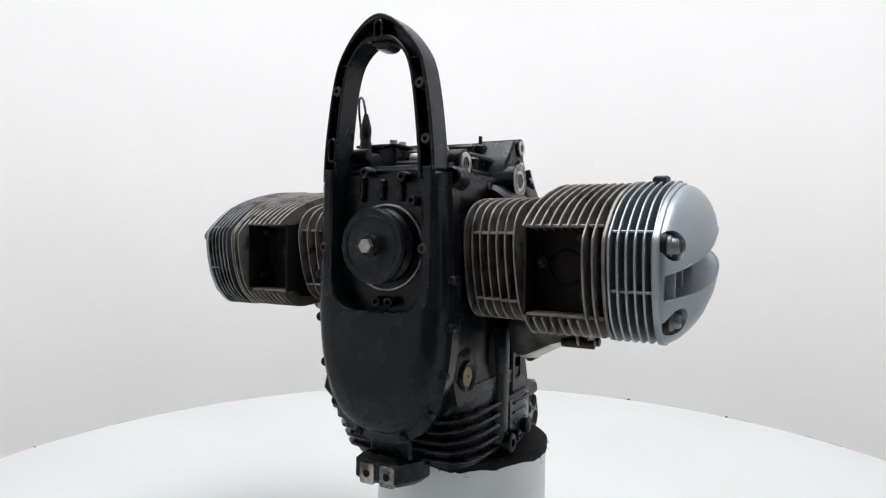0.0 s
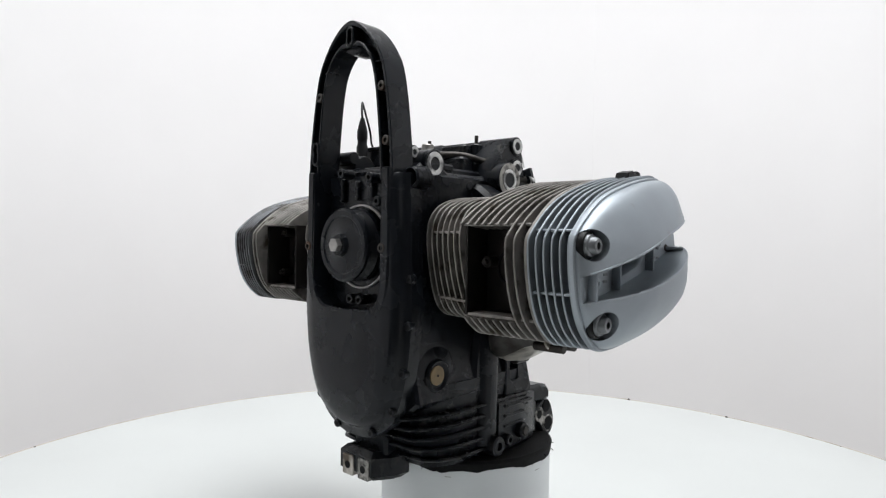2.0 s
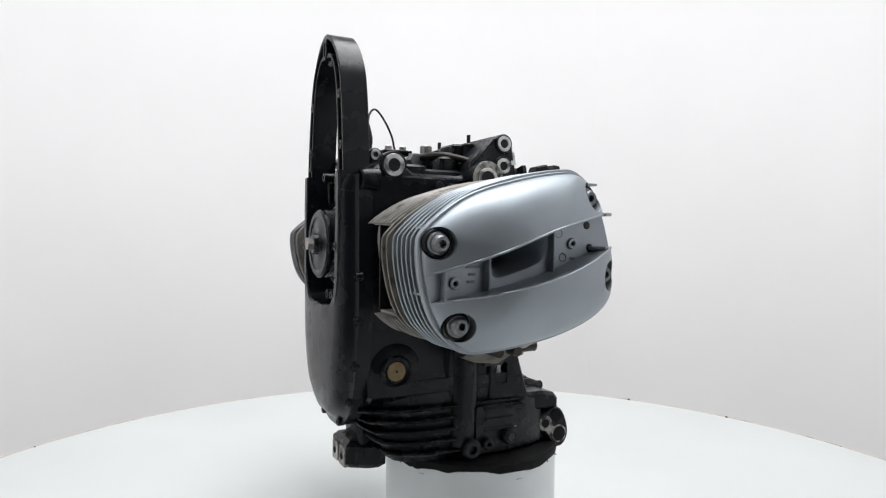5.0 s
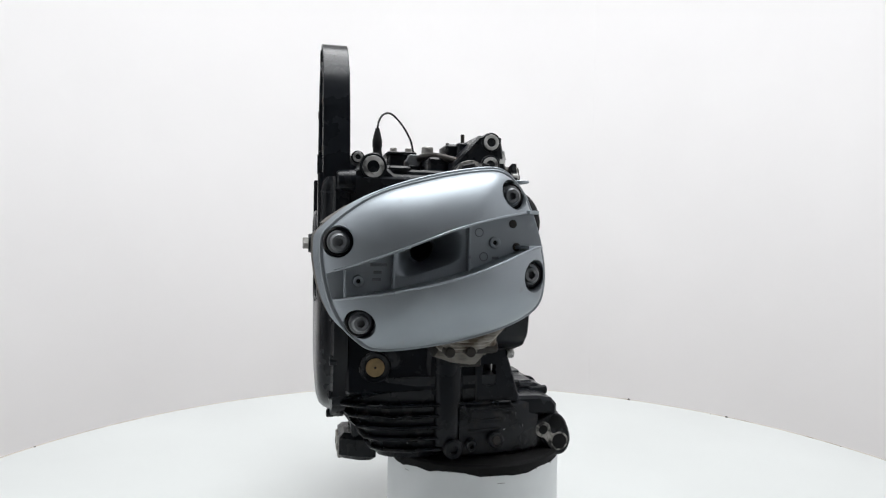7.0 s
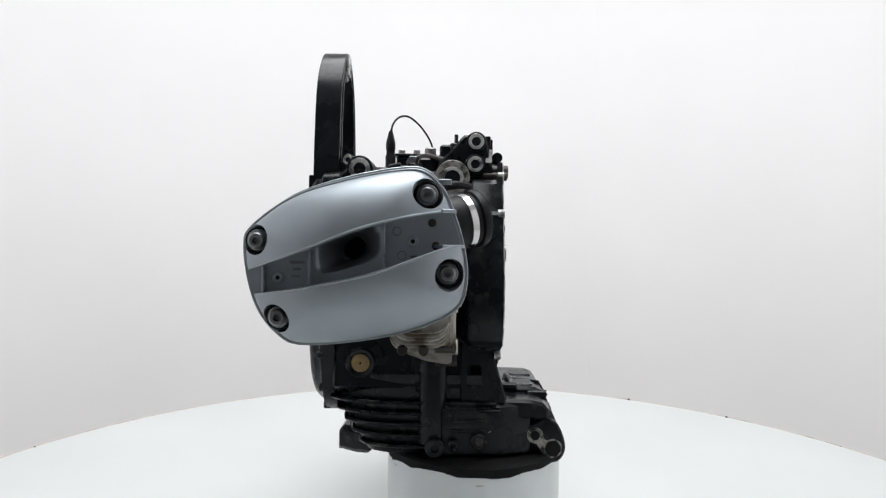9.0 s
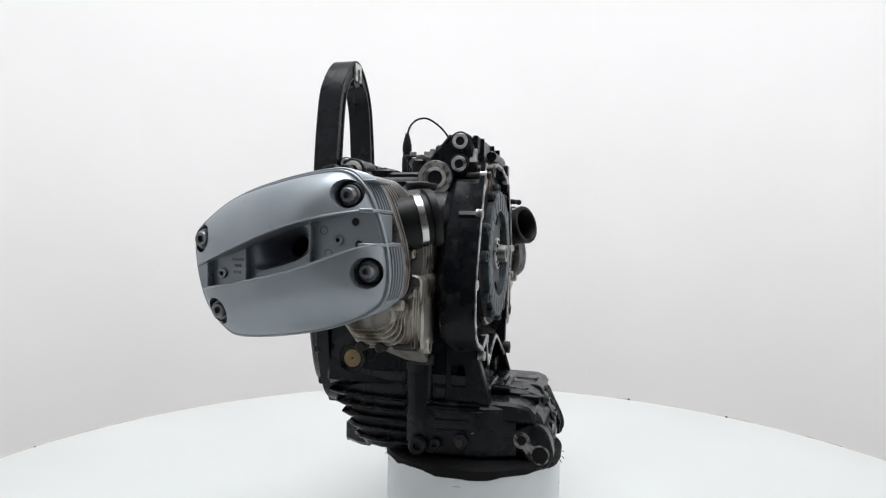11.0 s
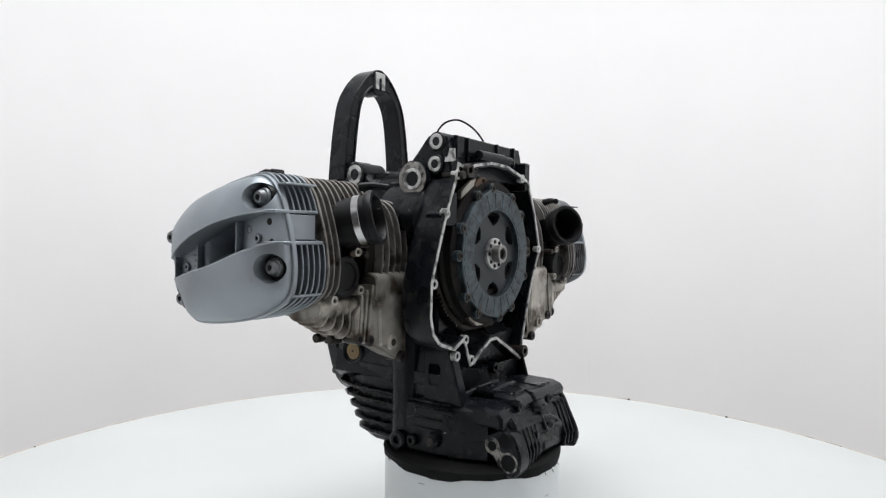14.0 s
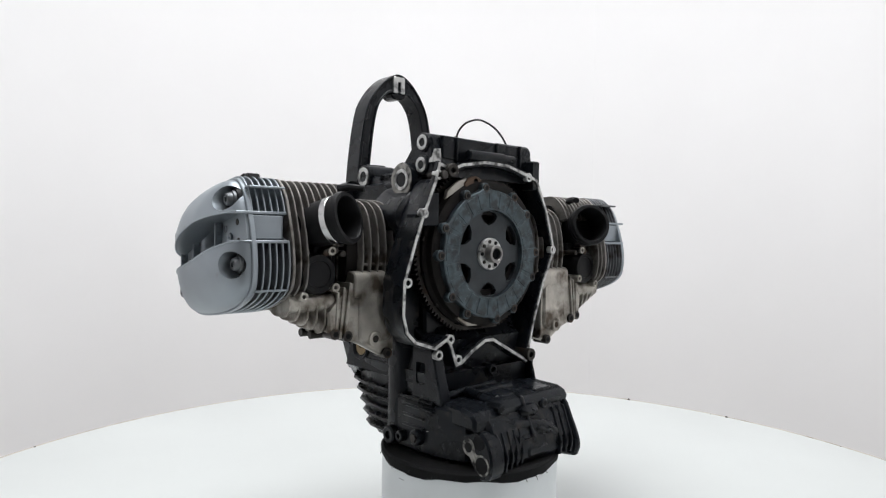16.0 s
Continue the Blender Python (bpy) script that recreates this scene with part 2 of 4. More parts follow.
HEAD_OUT = spline([(-0.221, 0.008), (-0.213, 0.026), (-0.172, 0.058), (-0.118, 0.077), (-0.063, 0.0875), (-0.038, 0.0855), (-0.02, 0.068), (-0.009, 0.043), (0.002, 0.006),
                   (0.005, -0.029), (-0.005, -0.056), (-0.044, -0.076), (-0.1, -0.089), (-0.163, -0.094), (-0.187, -0.083), (-0.206, -0.06), (-0.217, -0.028)], 5)


LID_OUT = [(y, z - 0.0035 * min(1.0, max(0.0, (z - 0.03) / 0.045))) for y, z in HEAD_OUT]


def fin_out(x):
    """The outline of the fins, which reach further forward towards the barrel."""
    d = min(0.009, max(0.0, 0.1 * (0.344 - x)))
    return [(y - d * min(1.0, max(0.0, (-y - 0.15) / 0.05)), z) for y, z in HEAD_OUT]


def notched(points, front=None, back=None):
    """The outline with a notch (depth y, z0, z1) in its front or back."""
    out = []
    for y, z in points:
        if front and y < front[0] and front[1] < z < front[2]:
            y = front[0]
        if back and y > back[0] and back[1] < z < back[2]:
            y = back[0]
        out.append((y, z))
    return out


def side(sg, dy, reach):
    """One cylinder with head, cover, chain case and intake. reach: how far it stands out."""
    def fixed(bm):
        for v in bm.verts:
            v.co.x *= sg * reach
            v.co.y += dy
        return bm

    # The body is darker than the fins: shade of the gaps put into colour.
    fin_mat, body_mat = (M_SILVER, M_GAP) if sg > 0 else (M_DULL, M_HEAD)

    def add(name, mat, parent, label="", smooth=35):
        nonlocal bm
        return part(name, fixed(bm), mat, parent, label, smooth)

    # barrel
    barrel_out = spline([(-0.166, 0.0), (-0.16, 0.042), (-0.125, 0.063), (-0.06, 0.068), (-0.02, 0.052), (-0.006, 0.0), (-0.014, -0.05), (-0.05, -0.08), (-0.1, -0.087), (-0.146, -0.07)], 6)
    # Core coloured near-black for the shade between the barrel fins.
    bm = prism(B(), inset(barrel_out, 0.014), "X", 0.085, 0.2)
    barrel = add("cylinder", M_HEAD, engine, "finned alloy cylinder barrel, gaps coloured shade-dark")
    for k in range(7):
        x = 0.1055 + k * 0.0125
        wide = [(y if y > -0.08 else -0.08 + (y + 0.08) * (1 + 0.05 * k), z) for y, z in barrel_out]
        bm = prism(B(), wide, "X", x, x + 0.0022, 0.0006)
        add("fin", M_FIN, barrel)
    for k in range(5):
        for z in (0.022, -0.057):
            x = 0.119 + k * 0.0125
            f = 0.0043 * (k + 1)
            bm = box(B(), x, x + 0.0125, (-0.1645 if z > 0 else -0.153) - f, -0.14, z - 0.0016, z + 0.0016, 0.001, 0.0005)
            add("rib", M_FIN, barrel)
        bm = box(B(), 0.119 + k * 0.0125, 0.1315 + k * 0.0125, -0.03, -0.0135, -0.025, -0.0215, 0.001, 0.0005)
        add("rib", M_FIN, barrel)
    # black casting that laps over the root of the barrel
    bm = prism(B(), spline([(0.075, 0.09), (0.098, 0.088), (0.118, 0.076), (0.137, 0.054), (0.139, 0.036), (0.125, 0.012), (0.106, -0.018), (0.075, -0.02)], 3), "Y", -0.066, 0.014 if sg > 0 else -0.036, 0.006)
    add("barrel_shoulder", M_BLACKC, barrel)
    # head
    front_n, back_n = (-0.165, -0.066, 0.03), (-0.045, -0.09, 0.048)
    # Same near-black core, painting the shade between the head fins.
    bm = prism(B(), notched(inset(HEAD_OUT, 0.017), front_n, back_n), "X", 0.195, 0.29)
    head = add("cylinder_head", M_HEAD, engine, "finned alloy cylinder head, gaps coloured shade-dark")
    for k in range(9):
        x = 0.2 + k * 0.0099
        last = k > 6
        line = inset(fin_out(x), 0.0015)
        bm = prism(B(), line if last else notched(line, (-0.16, -0.066, 0.03), (-0.04, -0.09, 0.048)), "X", x, x + 0.0024, 0.0007)
        add("fin", M_FIN, head)
    bm = prism(B(), inset(HEAD_OUT, 0.0005), "X", 0.2885, 0.2925, 0.0007)
    add("fin", M_FIN, head)
    for z, y in ((0.0305, -0.2075), (-0.067, -0.199)):
        bm = box(B(), 0.2, 0.288, y, -0.158, z - 0.0016, z + 0.0016, 0.001, 0.0005)
        add("ledge", M_FIN, head)
    # Near-black inner wall of the front recess.
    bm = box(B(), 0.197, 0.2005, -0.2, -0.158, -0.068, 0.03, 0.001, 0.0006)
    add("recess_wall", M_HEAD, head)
    # Thin near-black plate that covers the pale fin face in the recess.
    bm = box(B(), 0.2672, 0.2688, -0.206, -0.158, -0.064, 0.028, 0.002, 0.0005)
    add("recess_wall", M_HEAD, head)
    # exhaust port in the front recess
    bm = ring(B(), "Y", 0.236, -0.016, 0.018, 0.021, -0.1675, -0.162, 32, 0.001)
    add("exhaust_port", M_HOLE, head)
    for x, z in ((0.262, -0.046), (0.212, -0.01), (0.256, 0.018)):
        bm = ring(B(), "Y", x, z, 0.003, 0.0065, -0.182, -0.16, 18)
        add("port_boss", M_HEAD, head)
        bm = rod(B(), "Y", x, z, 0.0032, -0.187, -0.165, 12, 0.0005)
        add("port_stud", M_DARKST, head)
    # camshaft cap at the back
    bm = lathe(B(), "Y", 0.249, -0.034, [(0, -0.05), (0.027, -0.05), (0.027, -0.012), (0.0245, -0.008), (0.018, -0.0075), (0.017, -0.0095), (0, -0.0095)], 36)
    add("camshaft_cap", M_RUBBER, head, "black round camshaft cap")
    for x, z in ((0.272, -0.062), (0.226, -0.052), (0.232, -0.004)):
        bm = ring(B(), "Y", x, z, 0.0028, 0.006, -0.03, -0.003, 18)
        add("cap_eye", M_ALLOY, head)
        bm = rod(B(), "Y", x, z, 0.003, -0.03, -0.005, 12)
        add("cap_screw", M_DARKST, head)
    # finned valve cover
    def bowl(grow, k=40):
        """Rings of the bowl that narrows from the channel to the plug well."""
        out = []
        for step in range(11):
            q = step / 10
            f, e = q, 2.0 / (3.6 - 1.6 * q)
            hw, hh, line = 0.036 - 0.023 * f + grow, 0.0205 - 0.0075 * f + grow, []
            for j in range(k):
                c, d = math.cos(2 * math.pi * j / k), math.sin(2 * math.pi * j / k)
                u = hw * math.copysign(abs(c) ** e, c)
                line.append((0.3484 - 0.049 * q ** 1.6, -0.1145 + u, 0.003 + 0.3 * u + hh * math.copysign(abs(d) ** e, d)))
            out.append(line)
        return out

    def scoop():
        c = B()
        rings = bowl(0.0)
        loft(c, [[(0.3492, y, z) for x, y, z in rings[0]]] + rings)
        return c
    well = rod(B(), "X", -0.1145, 0.003, 0.015, 0.27, 0.31, 32)
    bm = carve(prism(B(), notched(inset(HEAD_OUT, 0.0165), None, (-0.024, 0.01, 0.039)), "X", 0.291, 0.344), well, scoop())
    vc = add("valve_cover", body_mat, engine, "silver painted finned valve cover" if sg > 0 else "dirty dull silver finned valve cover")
    for k in range(6):
        x = 0.2955 + k * 0.0085
        bm = prism(B(), notched(fin_out(x), None, (-0.016, 0.009, 0.04)), "X", x, x + 0.0024, 0.0007)
        if k > 0:
            bm = carve(bm, rod(B(), "X", -0.1145, 0.003, 0.015, 0.27, 0.31, 32), scoop())
        add("fin", fin_mat, vc)
    for z, y0, y1 in ((0.025, -0.214, -0.198), (-0.036, -0.2155, -0.198), (-0.052, -0.015, -0.0005), (0.074, -0.026, -0.012)):
        bm = box(B(), 0.2955, 0.342, y0, y1, z - 0.0013, z + 0.0013, 0.001, 0.0005)
        add("rib", fin_mat, vc)
    dome, rows = B(), []
    cy, cz = -0.105, -0.006
    for s, x in ((1.0, 0.339), (1.006, 0.3405), (1.006, 0.3445), (0.999, 0.3455), (0.975, 0.3455), (0.971, 0.3475), (0.97, 0.3495), (0.955, 0.3532), (0.925, 0.3578), (0.875, 0.363), (0.795, 0.3692), (0.675, 0.3757), (0.53, 0.3812), (0.35, 0.385), (0.15, 0.3865)):
        rows.append([])
        for y, z in LID_OUT:
            v = cy + (y - cy) * s
            rows[-1].append((x - max(0.0, x - 0.3455) * 0.28 * min(1, max(0, (-0.125 - v) / 0.085)), v, cz + (z - cz) * s + 0.12 * max(0.0, x - 0.3475)))
    loft(dome, rows)
    up = spline([(-0.25, -0.031), (-0.216, -0.019), (-0.16, 0.0), (-0.091, 0.026), (-0.024, 0.041), (0.03, 0.043)], 6, False)
    lo = spline([(-0.25, -0.054), (-0.207, -0.043), (-0.154, -0.034), (-0.085, -0.018), (-0.015, 0.007), (0.03, 0.012)], 6, False)
    cuts = [prism(B(), up + lo[::-1], "X", 0.3485, 0.42), scoop(), rod(B(), "X", -0.1145, 0.003, 0.015, 0.27, 0.31, 32)]
    nuts = ((-0.204, 0.011, -12, 4), (-0.183, -0.065, -10, -10), (-0.036, 0.058, 8, 8), (-0.015, -0.0195, 12, -3))
    for y, z, ay, az in nuts:
        c = B()
        loft(c, [[put("X", *p, w) for p in circle(0, 0, r, 40)] for r, w in ((0.0148, 0.0), (0.015, 0.006), (0.0156, 0.012), (0.017, 0.022), (0.019, 0.06))])
        bmesh.ops.transform(c, matrix=pose(0.3475, y, z) @ pose(0, 0, 0, 0, -az, ay), verts=c.verts)
        cuts.append(c)
    bm = carve(dome, *cuts)
    add("lid", M_SILVER, vc, "smooth domed silver lid", 30)

    def crown(y, z):
        """How far the lid stands out at y, z."""
        z = z - 0.003
        a = math.atan2(z - cz, y - cy)
        far = min(LID_OUT, key=lambda p: abs((math.atan2(p[1] - cz, p[0] - cy) - a + math.pi) % (2 * math.pi) - math.pi))
        q = math.hypot(y - cy, z - cz) / math.hypot(far[0] - cy, far[1] - cz)
        steps = ((1.0, 0.3485), (0.97, 0.3495), (0.955, 0.3532), (0.925, 0.3578), (0.875, 0.363), (0.795, 0.3692), (0.675, 0.3757), (0.53, 0.3812), (0.35, 0.385), (0.0, 0.3865))
        x = float(np.interp(q, [p[0] for p in steps[::-1]], [p[1] for p in steps[::-1]]))
        return x - max(0.0, x - 0.3455) * 0.28 * min(1, max(0, (-0.125 - y) / 0.085)), q
    for curve, off in ((up, 0.0006), (lo, -0.0006)):
        path = [(crown(y, z)[0] - 0.0002, y, z + off) for y, z in curve if crown(y, z)[1] < 0.97]
        bm = pipe(B(), path, 0.0013, 8)
        add("bead", M_SILVER, vc)
    for y, z, ay, az in nuts:
        bm = lathe(B(), "X", y, z, [(0.0, 0.344), (0.0142, 0.344), (0.0142, 0.3495), (0.0132, 0.3515), (0.0115, 0.3515), (0.0105, 0.3505), (0.0105, 0.344)], 28)
        add("grommet", M_RUBBER, vc, "black rubber grommet")
        bm = lathe(B(), "X", y, z, [(0.0, 0.344), (0.0112, 0.344), (0.0112, 0.3525), (0.0104, 0.3545), (0.0086, 0.3552), (0.0082, 0.3592), (0.0066, 0.3615), (0.0036, 0.3615), (0.0034, 0.3555), (0.0, 0.3555)], 24)
        add("nut", M_NUT, vc, "grey steel cap nut")
    # channel floor details
    for y, z0, z1 in ((-0.198, -0.043, -0.014), (-0.152, -0.033, 0.002), (-0.078, -0.016, 0.03)):
        bm = box(B(), 0.345, 0.358, y - 0.0012, y + 0.0012, z0, z1, 0.001, 0.0005)
        add("channel_rib", M_SILVERC, vc)
    bm = ring(B(), "X", -0.1145, 0.003, 0.0135, 0.0148, 0.27, 0.307, 32)
    add("plug_well", M_SILVERC, vc)
    inner, outer = bowl(-0.0014), bowl(-0.0002)
    bm = loft_shell(inner, outer)
    add("scoop", M_SILVER, vc, "curved silver scoop round the plug well")
    # Near-black disc that paints the well's shaded depth and hides the fin behind.
    bm = rod(B(), "X", -0.1145, 0.003, 0.0126, 0.2984, 0.3006, 32)
    add("well_bottom", M_HOLE, vc)
    for y, z in ((-0.185, -0.026), (-0.05, 0.012)):
        bm = ring(B(), "X", y, z, 0.0022, 0.0058, 0.347, 0.3515, 20)
        add("channel_boss", M_SILVERC, vc)
        bm = rod(B(), "X", y, z, 0.0022, 0.345, 0.3495, 12)
        add("bore", M_HOLE, vc)
    for y, z in ((-0.031, 0.031), (-0.027, 0.008)):
        bm = rod(B(), "X", y, z, 0.0042, 0.345, 0.3495, 14, 0.0008)
        add("screw", M_DARKST, vc)
    # cast marks on the channel floor
    for y, z, w in ((-0.1655, -0.0105, 0.016), (-0.1665, -0.0175, 0.008), (-0.1675, -0.0245, 0.0085)):
        bm = box(B(), 0.3475, 0.3492, y - w / 2, y + w / 2, z - 0.0014, z + 0.0014, 0.0006, 0.0003)
        add("cast_mark", M_NUT, vc)
    for y, z in ((-0.066, 0.022), (-0.061, -0.002)):
        bm = ring(B(), "X", y, z, 0.0036, 0.0046, 0.3475, 0.349, 20, 0.0003)
        add("cast_ring", M_NUT, vc)
    bm = box(B(), 0.3475, 0.349, -0.0525, -0.0455, -0.0045, -0.0018, 0.0006, 0.0003)
    add("cast_mark", M_NUT, vc)
    bm = box(B(), 0.3, 0.3445, -0.024, -0.007, 0.0105, 0.0395, 0.003, 0.001)
    add("tab", M_SILVER, vc, "pale bare metal tab")
    if sg > 0:
        bm = prism(B(), [(-0.082, 0.079), (-0.078, 0.0905), (-0.066, 0.0935), (-0.064, 0.0905), (-0.058, 0.0905), (-0.056, 0.0935), (-0.05, 0.0925), (-0.044, 0.08)], "X", 0.311, 0.327, 0.0012)
        add("clip", M_RUBBER, vc, "black rubber clip on the top fins")
    for z, y in ((0.0425, -0.007), (0.0075, 0.002)):
        bm = prism(B(), [(-0.03, 0.347), (-0.02, 0.366), (-0.008, 0.36), (y, 0.346), (y, 0.3), (y - 0.004, 0.294), (-0.03, 0.294)], "Z", z - 0.0018, z + 0.0018, 0.0006)
        for v in bm.verts:
            v.co.x, v.co.y = v.co.y, v.co.x
        add("lip", M_SILVER, vc)
    # chain case under head and barrel
    shape = [(0.128, -0.052), (0.197, -0.048), (0.222, -0.07), (0.235, -0.085), (0.232, -0.112), (0.215, -0.121), (0.185, -0.131), (0.15, -0.15), (0.138, -0.152), (0.128, -0.145)]
    bm = B()
    loft(bm, [[(0.18 + (x - 0.18) * a, y, -0.05 + (z + 0.05) * b) for x, z in shape] for a, b, y in ((0.97, 0.88, -0.066), (1.0, 0.97, -0.04), (1.0, 1.0, -0.018), (1.0, 1.0, -0.011), (0.96, 0.97, -0.008))])
    case = add("chain_case", M_ALLOY, engine, "stained raw cast alloy chain case")
    bm = B()
    loft(bm, [[(0.18 + (x - 0.18) * a, y, -0.05 + (z + 0.05) * b) for x, z in shape] for a, b, y in ((0.7, 0.5, -0.08), (0.88, 0.72, -0.076), (0.972, 0.885, -0.066), (0.9, 0.8, -0.06))])
    add("case_front", M_OILY, case, "dark oily front of the case")
    for k in range(6):
        x = 0.222 + 0.0125 * k
        z = -0.121 + 0.0062 * k
        bm = prism(B(), rect(-0.084 + 0.002 * k, z, -0.012, -0.055, 0.02, 5), "X", x, x + 0.0032, 0.001)
        add("fin", M_ALLOY, case)
    bm = prism(B(), rect(-0.08, -0.084, -0.012, -0.06, 0.01, 4), "X", 0.215, 0.288)
    add("web", M_ALLOY, case)
    for k in range(3):
        bm = prism(B(), [(0.2 + 0.009 * k, -0.047 - 0.006 * k), (0.204 + 0.009 * k, -0.047 - 0.006 * k), (0.213 + 0.006 * k, -0.118), (0.209 + 0.006 * k, -0.121)], "Y", -0.05, -0.0045 - 0.001 * k, 0.0008)
        add("seam_rib", M_ALLOY, case)
    bm = prism(B(), rect(0.134, -0.13, 0.188, -0.056, 0.01, 4), "Y", -0.03, -0.004, 0.003)
    add("raised_pad", M_ALLOY, case)
    bm = ring(B(), "Y", 0.163, -0.125, 0.005, 0.0105, -0.02, -0.001, 24, 0.001)
    add("oil_gallery_boss", M_ALLOY, case)
    bm = rod(B(), "Y", 0.163, -0.125, 0.0062, -0.02, -0.002, 6, 0.0008)
    add("gallery_plug", M_DARKST, case)
    for x, z, y in ((0.142, -0.147, -0.002), (0.206, -0.118, -0.004), (0.224, -0.114, -0.006)):
        bm = rod(B(), "Y", x, z, 0.0075, -0.03, y, 18, 0.001)
        add("bolt", M_DARKST, case)
        bm = rod(B(), "Y", x, z, 0.004, -0.03, y + 0.0004, 6)
        add("bolt_socket", M_HOLE, case)
    for y in (-0.067, -0.042):
        bm = rod(B(), "X", y, -0.117, 0.006, 0.2, 0.243, 16, 0.001)
        add("bolt", M_DARKST, case)
    # bare lower edge of the barrel where it meets the case
    bm = prism(B(), rect(-0.07, -0.07, -0.004, -0.032, 0.01, 3), "X", 0.12, 0.196, 0.002)
    add("cylinder_base", M_ALLOY, barrel)
    # intake
    bm = lathe(B(), "Y", 0, 0, [(0.0, -0.055), (0.026, -0.055), (0.027, -0.03), (0.0285, -0.012), (0.0285, 0.012), (0.0315, 0.0135), (0.0325, 0.018), (0.031, 0.0225), (0.0265, 0.023), (0.025, 0.02), (0.024, -0.03), (0.0, -0.03)], 44)
    place = pose(0.232, 0.001, 0.035) @ pose(0, 0, 0, 0, 0, 26) @ pose(0, 0, 0, 12) @ Matrix.Diagonal((1.07, 1, 1.07, 1))
    bmesh.ops.transform(bm, matrix=place, verts=bm.verts)
    intake = add("intake_boot", M_RUBBER, engine, "black rubber intake boot")
    bm = ring(B(), "Y", 0, 0, 0.0284, 0.0302, -0.003, 0.006, 44, 0.0006)
    bmesh.ops.transform(bm, matrix=place, verts=bm.verts)
    add("clamp", M_CHROME if sg > 0 else M_RUBBER, intake, "chrome hose clamp" if sg > 0 else "black hose clamp")
    bm = box(B(), 0.218, 0.234, -0.012, 0.002, 0.001, 0.008, 0.002, 0.001)
    add("clamp_screw", M_DARKST, intake)
    # injector and linkage beside the boot
    bm = pipe(B(), [(0.213, -0.02, 0.078), (0.206, -0.005, 0.08), (0.2, 0.006, 0.079), (0.194, 0.01, 0.078)], [0.006, 0.005, 0.004, 0.005], 10)
    add("injector", M_RUBBER, intake)
    for x, z, r in ((0.226, -0.004, 0.004), (0.24, -0.006, 0.005), (0.215, -0.008, 0.0045)):
        bm = rod(B(), "Y", x, z, r, -0.04, -0.004, 12, 0.0008)
        add("linkage_pin", M_DARKST, intake)
    bm = box(B(), 0.212, 0.25, -0.03, -0.02, -0.012, 0.008, 0.003, 0.001)
    add("linkage_plate", M_RUBBER, intake)


side(1, 0.0, 1.0)
side(-1, 0.052, 0.966)


def crankcase():
    bm = prism(B(), spline([(-0.082, 0.1), (0.082, 0.1), (0.094, 0.062), (0.096, -0.05), (0.094, -0.15), (0.088, -0.205), (-0.088, -0.205), (-0.094, -0.15), (-0.096, -0.05), (-0.094, 0.062)], 3), "Y", -0.174, 0.02, 0.004)
    case = part("crankcase", bm, M_BLACK, engine, "satin black crankcase")
    for sg in (1, -1):
        for y, z, r, x, hole in ((-0.14, 0.109, 0.0185, 0.095, 0.0085), (-0.011, 0.096, 0.0245, 0.117, 0.0105), (0.021, 0.147, 0.0135, 0.106, 0.0062), (0.02, 0.116, 0.0135, 0.107, 0.0062), (-0.159, 0.123, 0.0088, 0.077, 0.0036)):
            bm = rod(B(), "X", y, z, r, sg * 0.04, sg * (x - 0.001), 28, 0.001)
            part("boss", bm, M_BLACKC, case)
            bm = ring(B(), "X", y, z, hole, r * (0.8 if r < 0.02 else 0.62), sg * (x - 0.003), sg * x, 28, 0.0003)
            part("boss_face", bm, M_BARE, case, "bare machined boss face")
            if r > 0.02:
                bm = ring(B(), "X", y, z, r * 0.64, r * 0.97, sg * (x - 0.004), sg * (x - 0.0005), 28, 0.0003)
                part("boss_washer", bm, M_WORN, case)
            bm = rod(B(), "X", y, z, hole, sg * 0.05, sg * (x - 0.002), 20)
            part("bore", bm, M_HOLE, case)
        # ribs that blend the big bosses into the case
        bm = prism(B(), [(-0.19, 0.07), (-0.172, 0.1), (-0.155, 0.112), (-0.125, 0.112), (-0.11, 0.1), (-0.04, 0.1), (-0.01, 0.11), (0.02, 0.1), (0.02, 0.06)], "X", sg * 0.06, sg * 0.09, 0.004)
        part("shoulder", bm, M_BLACKC, case)
        bm = rod(B(), "X", -0.075, 0.085, 0.006, sg * 0.08, sg * 0.098, 16, 0.001)
        part("blanking_plug", bm, M_BLACKC, case)
        # side wall pads
        bm = lathe(B(), "X", -0.135, -0.158, [(0, sg * 0.08), (0.043, sg * 0.08), (0.039, sg * 0.0925), (0.031, sg * 0.0962), (0.0, sg * 0.0972)], 40)
        part("side_pad", bm, M_BLACK, case)
        bm = prism(B(), spline([(-0.062, -0.2), (-0.022, -0.2), (-0.022, -0.1), (-0.05, -0.1), (-0.062, -0.13)], 4), "X", sg * 0.085, sg * 0.102, 0.006)
        part("side_rib", bm, M_BLACK, case)
    bm = lathe(B(), "X", -0.135, -0.161, [(0, 0.08), (0.0235, 0.08), (0.0215, 0.099), (0.019, 0.1015), (0.0165, 0.1005), (0.0138, 0.0975), (0.0, 0.0975)], 32)
    part("plug_rim", bm, M_BLACKC, case)
    bm = lathe(B(), "X", -0.135, -0.161, [(0, 0.09), (0.0131, 0.09), (0.0126, 0.0988), (0.003, 0.0996), (0.0, 0.099)], 28)
    part("sight_glass", bm, M_PLUG, case, "yellowed oil sight glass")
    bm = rod(B(), "X", -0.135, -0.161, 0.0016, 0.09, 0.1, 10)
    part("sight_dot", bm, M_HOLE, case)
